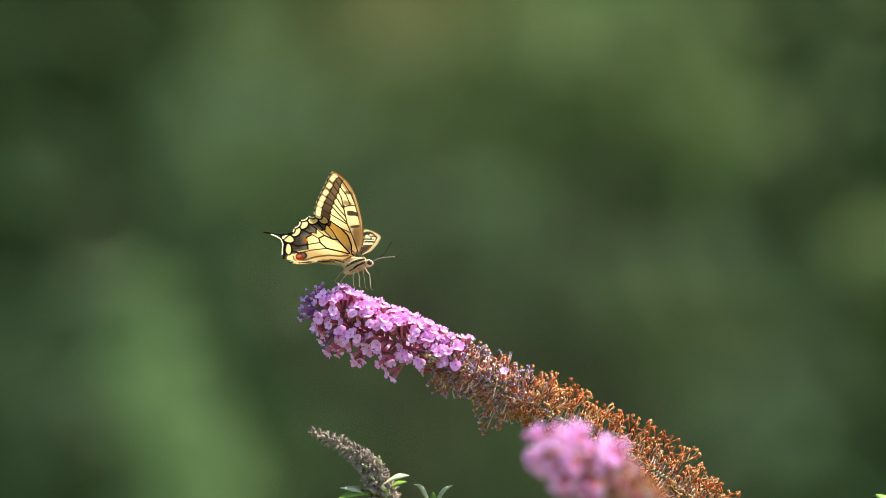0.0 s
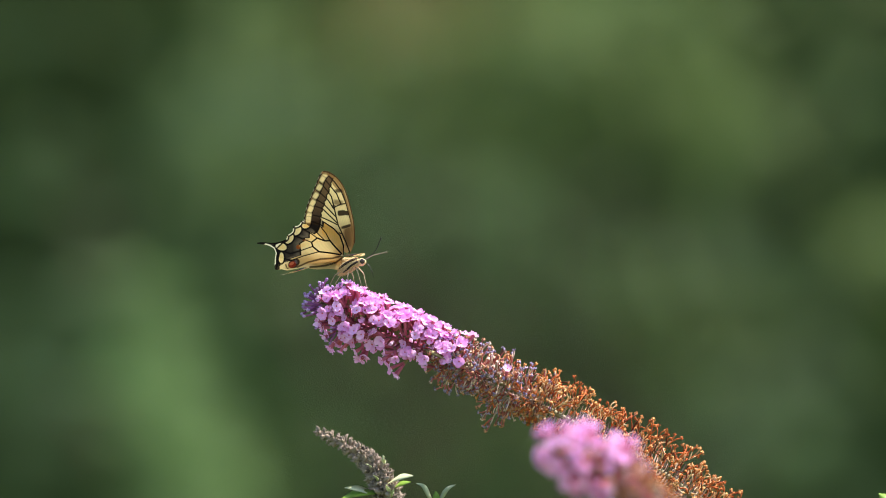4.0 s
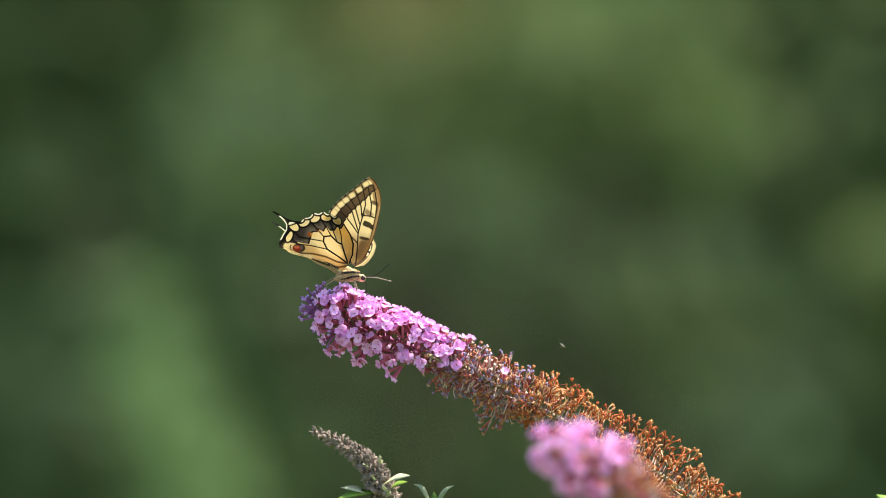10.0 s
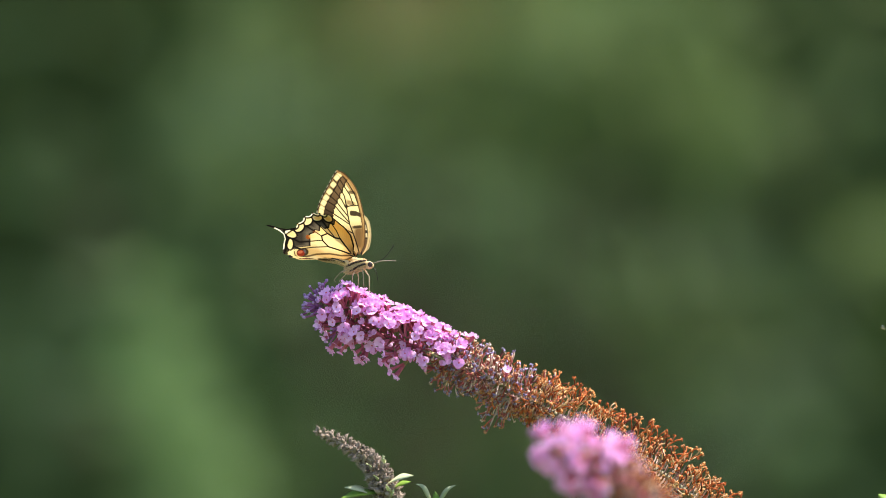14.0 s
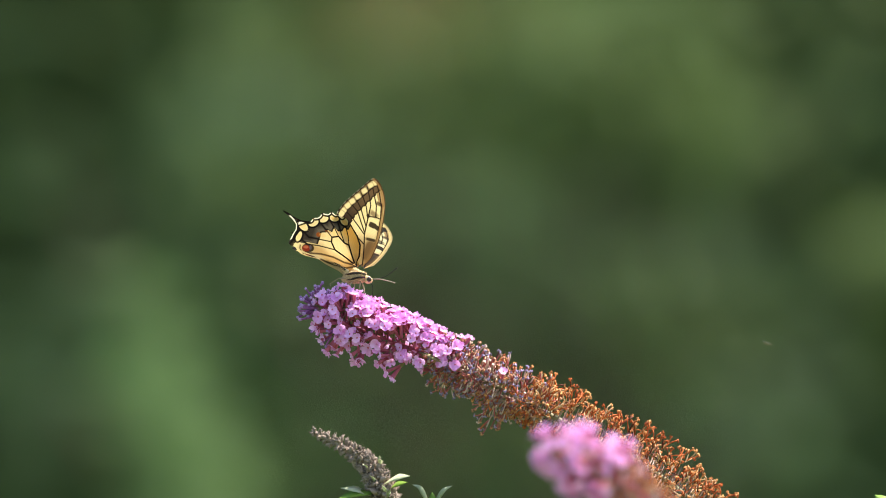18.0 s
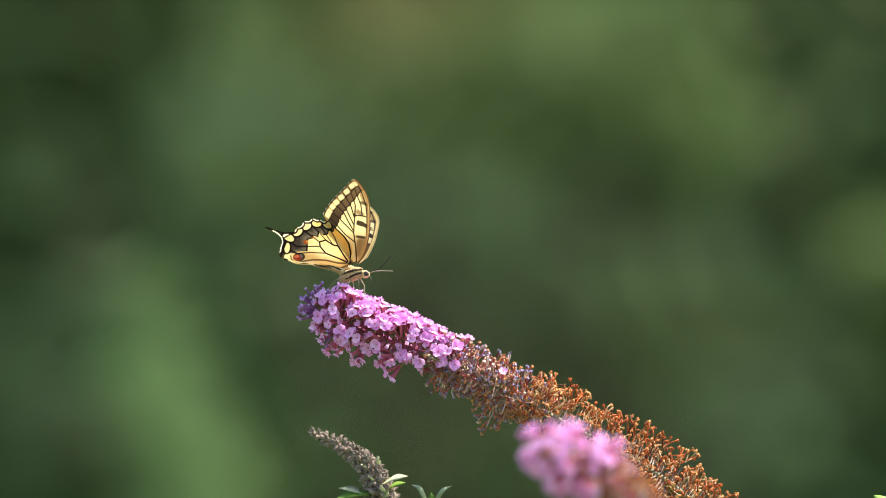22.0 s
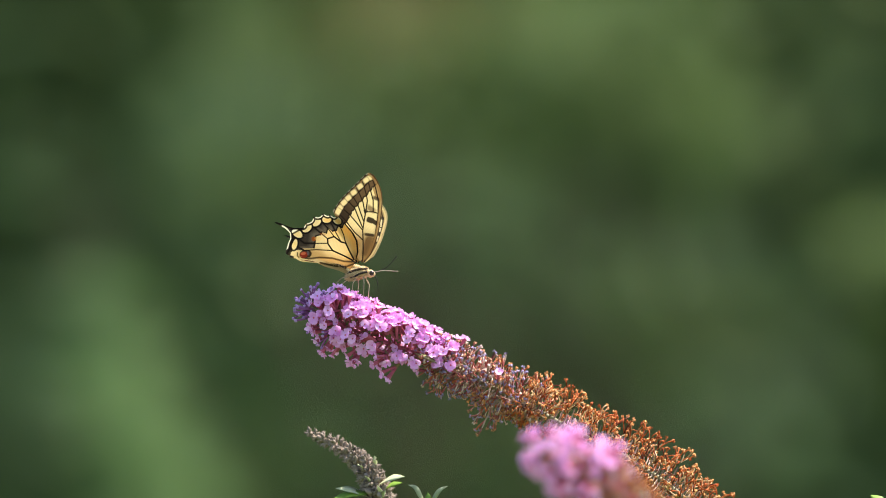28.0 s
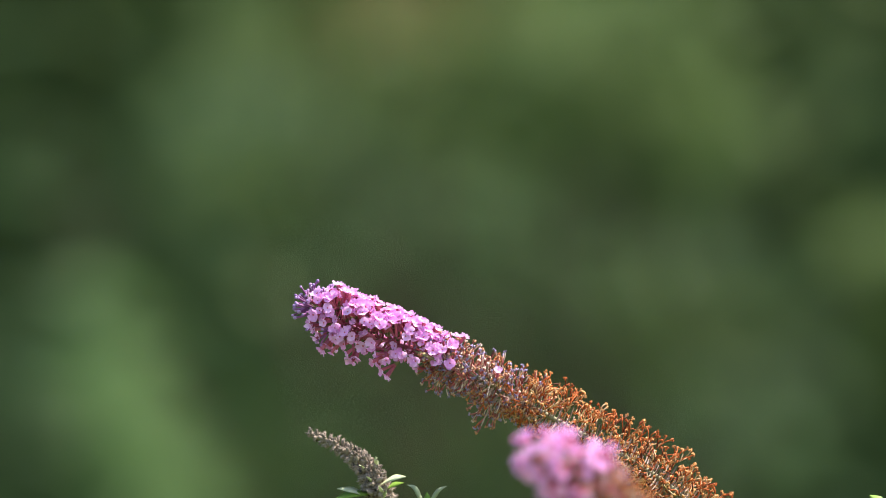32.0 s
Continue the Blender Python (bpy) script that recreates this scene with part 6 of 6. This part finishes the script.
    walk(WINGS["left", "fore"], [
        (0, hinge(1, 17, 0, False)), (0.5, hinge(1, 14, -3, False)), (1, hinge(1, 15, -6, False)), (1.5, hinge(1, 15, -10, False)),
        (2, hinge(1, 15, -12, False)), (2.5, hinge(1, 12, -12, False)), (3, hinge(1, 15, -13, False)), (3.5, hinge(1, -5, -5, False)),
        (5.5, hinge(1, 24, 1, False)), (6, hinge(1, 24, 9, False)), (6.5, hinge(1, 24, 9, False)), (7, hinge(1, 24, 9, False)),
        (7.5, hinge(1, 24, 9, False)), (8, hinge(1, 24, 9, False)), (8.5, hinge(1, 24, 9, False)), (9, hinge(1, 24, 9, False)),
        (9.5, hinge(1, 24, 8, False)), (10, hinge(1, 24, 9, False)), (10.5, hinge(1, 24, 9, False)), (11, hinge(1, 24, 9, False)),
        (11.5, hinge(1, 24, 8, False)), (12, hinge(1, 22, -11, False)), (12.5, hinge(1, 20, -2, False)), (13, hinge(1, 26, -4, False)),
        (13.5, hinge(1, 33, -11, False)), (14, hinge(1, 33, -13, False)), (14.5, hinge(1, 31, -11, False)), (16.5, hinge(1, 35, -1, False)),
        (17, hinge(1, 33, -6, False)), (17.5, hinge(1, 36, 0, False)), (18, hinge(1, 34, -1, False)), (18.5, hinge(1, 34, -1, False)),
        (19, hinge(1, 37, -1, False)), (19.5, hinge(1, 42, -1, False)), (20, hinge(1, 47, -3, False)), (20.5, hinge(1, 43, -4, False)),
        (21, hinge(1, 88, 9, False)), (21.5, hinge(1, 60, 5, False)), (22, hinge(1, 43, -1, False)), (22.5, hinge(1, 41, 0, False)),
        (23, hinge(1, 49, 3, False)), (23.5, hinge(1, 54, 4, False)), (24, hinge(1, 50, 3, False)), (24.5, hinge(1, 43, 1, False)),
        (25, hinge(1, 57, 2, False)), (25.5, hinge(1, 46, 3, False)), (27.5, hinge(1, 61, 4, False)), (28, hinge(1, 47, 0, False)),
        (28.5, hinge(1, 51, 5, False)), (28.7, hinge(1, 66, 8, False)), (28.8, hinge(1, 45, 10, False)), (28.9, hinge(1, -22, 24, False)),
        (29, hinge(1, -46, 25, False)), (29.1, hinge(1, -42, 24, False)), (29.2, hinge(1, -10, 10, False)), (29.3, hinge(1, 64, 2, False)),
        (29.4, hinge(1, 58, 4, False)), (29.5, hinge(1, 50, 8, False)), (29.6, hinge(1, 0, 16, False)), (29.7, hinge(1, -40, 18, False)),
        (29.8, hinge(1, -55, 18, False)), (29.9, hinge(1, -58, 18, False)), (30, hinge(1, -38, 12, False)), (30.1, hinge(1, 74, 2, False)),
        (30.2, hinge(1, 46, 6, False)), (30.3, hinge(1, 14, 14, False)), (30.4, hinge(1, -48, 16, False)), (30.5, hinge(1, -50, 16, False)),
        (30.6, hinge(1, -14, 10, False)), (30.7, hinge(1, 6, 10, False)), (30.8, hinge(1, 66, 14, False)), (30.9, hinge(1, 54, 10, False)),
        (31, hinge(1, 46, 0, False)), (31.1, hinge(1, 24, 8, False)), (31.2, hinge(1, -45, 14, False)), (31.3, hinge(1, -50, 12, False)),
        (31.4, hinge(1, 30, 8, False)), (31.5, hinge(1, 60, 6, False)), (31.6, hinge(1, 30, 10, False)), (31.8, hinge(1, -30, 12, False)),
        (32, hinge(1, 40, 10, False)),
    ])
    walk(WINGS["left", "hind"], [
        (0, hinge(1, 21, 0, True)), (0.5, hinge(1, 15, 0, True)), (1, hinge(1, 17, 0, True)), (1.5, hinge(1, 17, 0, True)),
        (2, hinge(1, 16, 0, True)), (2.5, hinge(1, 12, 0, True)), (3, hinge(1, 15, 0, True)), (3.5, hinge(1, -5, -1, True)),
        (5.5, hinge(1, 46, 0, True)), (6, hinge(1, 46, 0, True)), (6.5, hinge(1, 46, 0, True)), (7, hinge(1, 46, 0, True)),
        (7.5, hinge(1, 46, 0, True)), (8, hinge(1, 46, 0, True)), (8.5, hinge(1, 46, 0, True)), (9, hinge(1, 46, 0, True)),
        (9.5, hinge(1, 46, 0, True)), (10, hinge(1, 46, 0, True)), (10.5, hinge(1, 46, 0, True)), (11, hinge(1, 46, 0, True)),
        (11.5, hinge(1, 46, 0, True)), (12, hinge(1, 24, 0, True)), (12.5, hinge(1, 22, 0, True)), (13, hinge(1, 26, 0, True)),
        (13.5, hinge(1, 33, 0, True)), (14, hinge(1, 33, 0, True)), (14.5, hinge(1, 30, 0, True)), (16.5, hinge(1, 35, 0, True)),
        (17, hinge(1, 35, 0, True)), (17.5, hinge(1, 36, 0, True)), (18, hinge(1, 34, 0, True)), (18.5, hinge(1, 34, 0, True)),
        (19, hinge(1, 37, 0, True)), (19.5, hinge(1, 42, 0, True)), (20, hinge(1, 47, 0, True)), (20.5, hinge(1, 43, 0, True)),
        (21, hinge(1, 88, 1, True)), (21.5, hinge(1, 60, 1, True)), (22, hinge(1, 43, 1, True)), (22.5, hinge(1, 41, 0, True)),
        (23, hinge(1, 49, 0, True)), (23.5, hinge(1, 54, 0, True)), (24, hinge(1, 50, 0, True)), (24.5, hinge(1, 43, 0, True)),
        (25, hinge(1, 57, 0, True)), (25.5, hinge(1, 46, 0, True)), (27.5, hinge(1, 61, 0, True)), (28, hinge(1, 47, 0, True)),
        (28.5, hinge(1, 51, 0, True)), (28.7, hinge(1, 66, 1, True)), (28.8, hinge(1, 45, 1, True)), (28.9, hinge(1, -22, 2, True)),
        (29, hinge(1, -46, 2, True)), (29.1, hinge(1, -42, 2, True)), (29.2, hinge(1, -10, 1, True)), (29.3, hinge(1, 64, 0, True)),
        (29.4, hinge(1, 58, 0, True)), (29.5, hinge(1, 50, 1, True)), (29.6, hinge(1, 0, 2, True)), (29.7, hinge(1, -40, 2, True)),
        (29.8, hinge(1, -55, 2, True)), (29.9, hinge(1, -58, 2, True)), (30, hinge(1, -38, 1, True)), (30.1, hinge(1, 74, 0, True)),
        (30.2, hinge(1, 46, 1, True)), (30.3, hinge(1, 14, 1, True)), (30.4, hinge(1, -48, 2, True)), (30.5, hinge(1, -50, 2, True)),
        (30.6, hinge(1, -14, 1, True)), (30.7, hinge(1, 6, 1, True)), (30.8, hinge(1, 66, 1, True)), (30.9, hinge(1, 54, 1, True)),
        (31, hinge(1, 46, 0, True)), (31.1, hinge(1, 24, 1, True)), (31.2, hinge(1, -45, 1, True)), (31.3, hinge(1, -50, 1, True)),
        (31.4, hinge(1, 30, 1, True)), (31.5, hinge(1, 60, 1, True)), (31.6, hinge(1, 30, 1, True)), (31.8, hinge(1, -30, 1, True)),
        (32, hinge(1, 40, 1, True)),
    ])


motions()
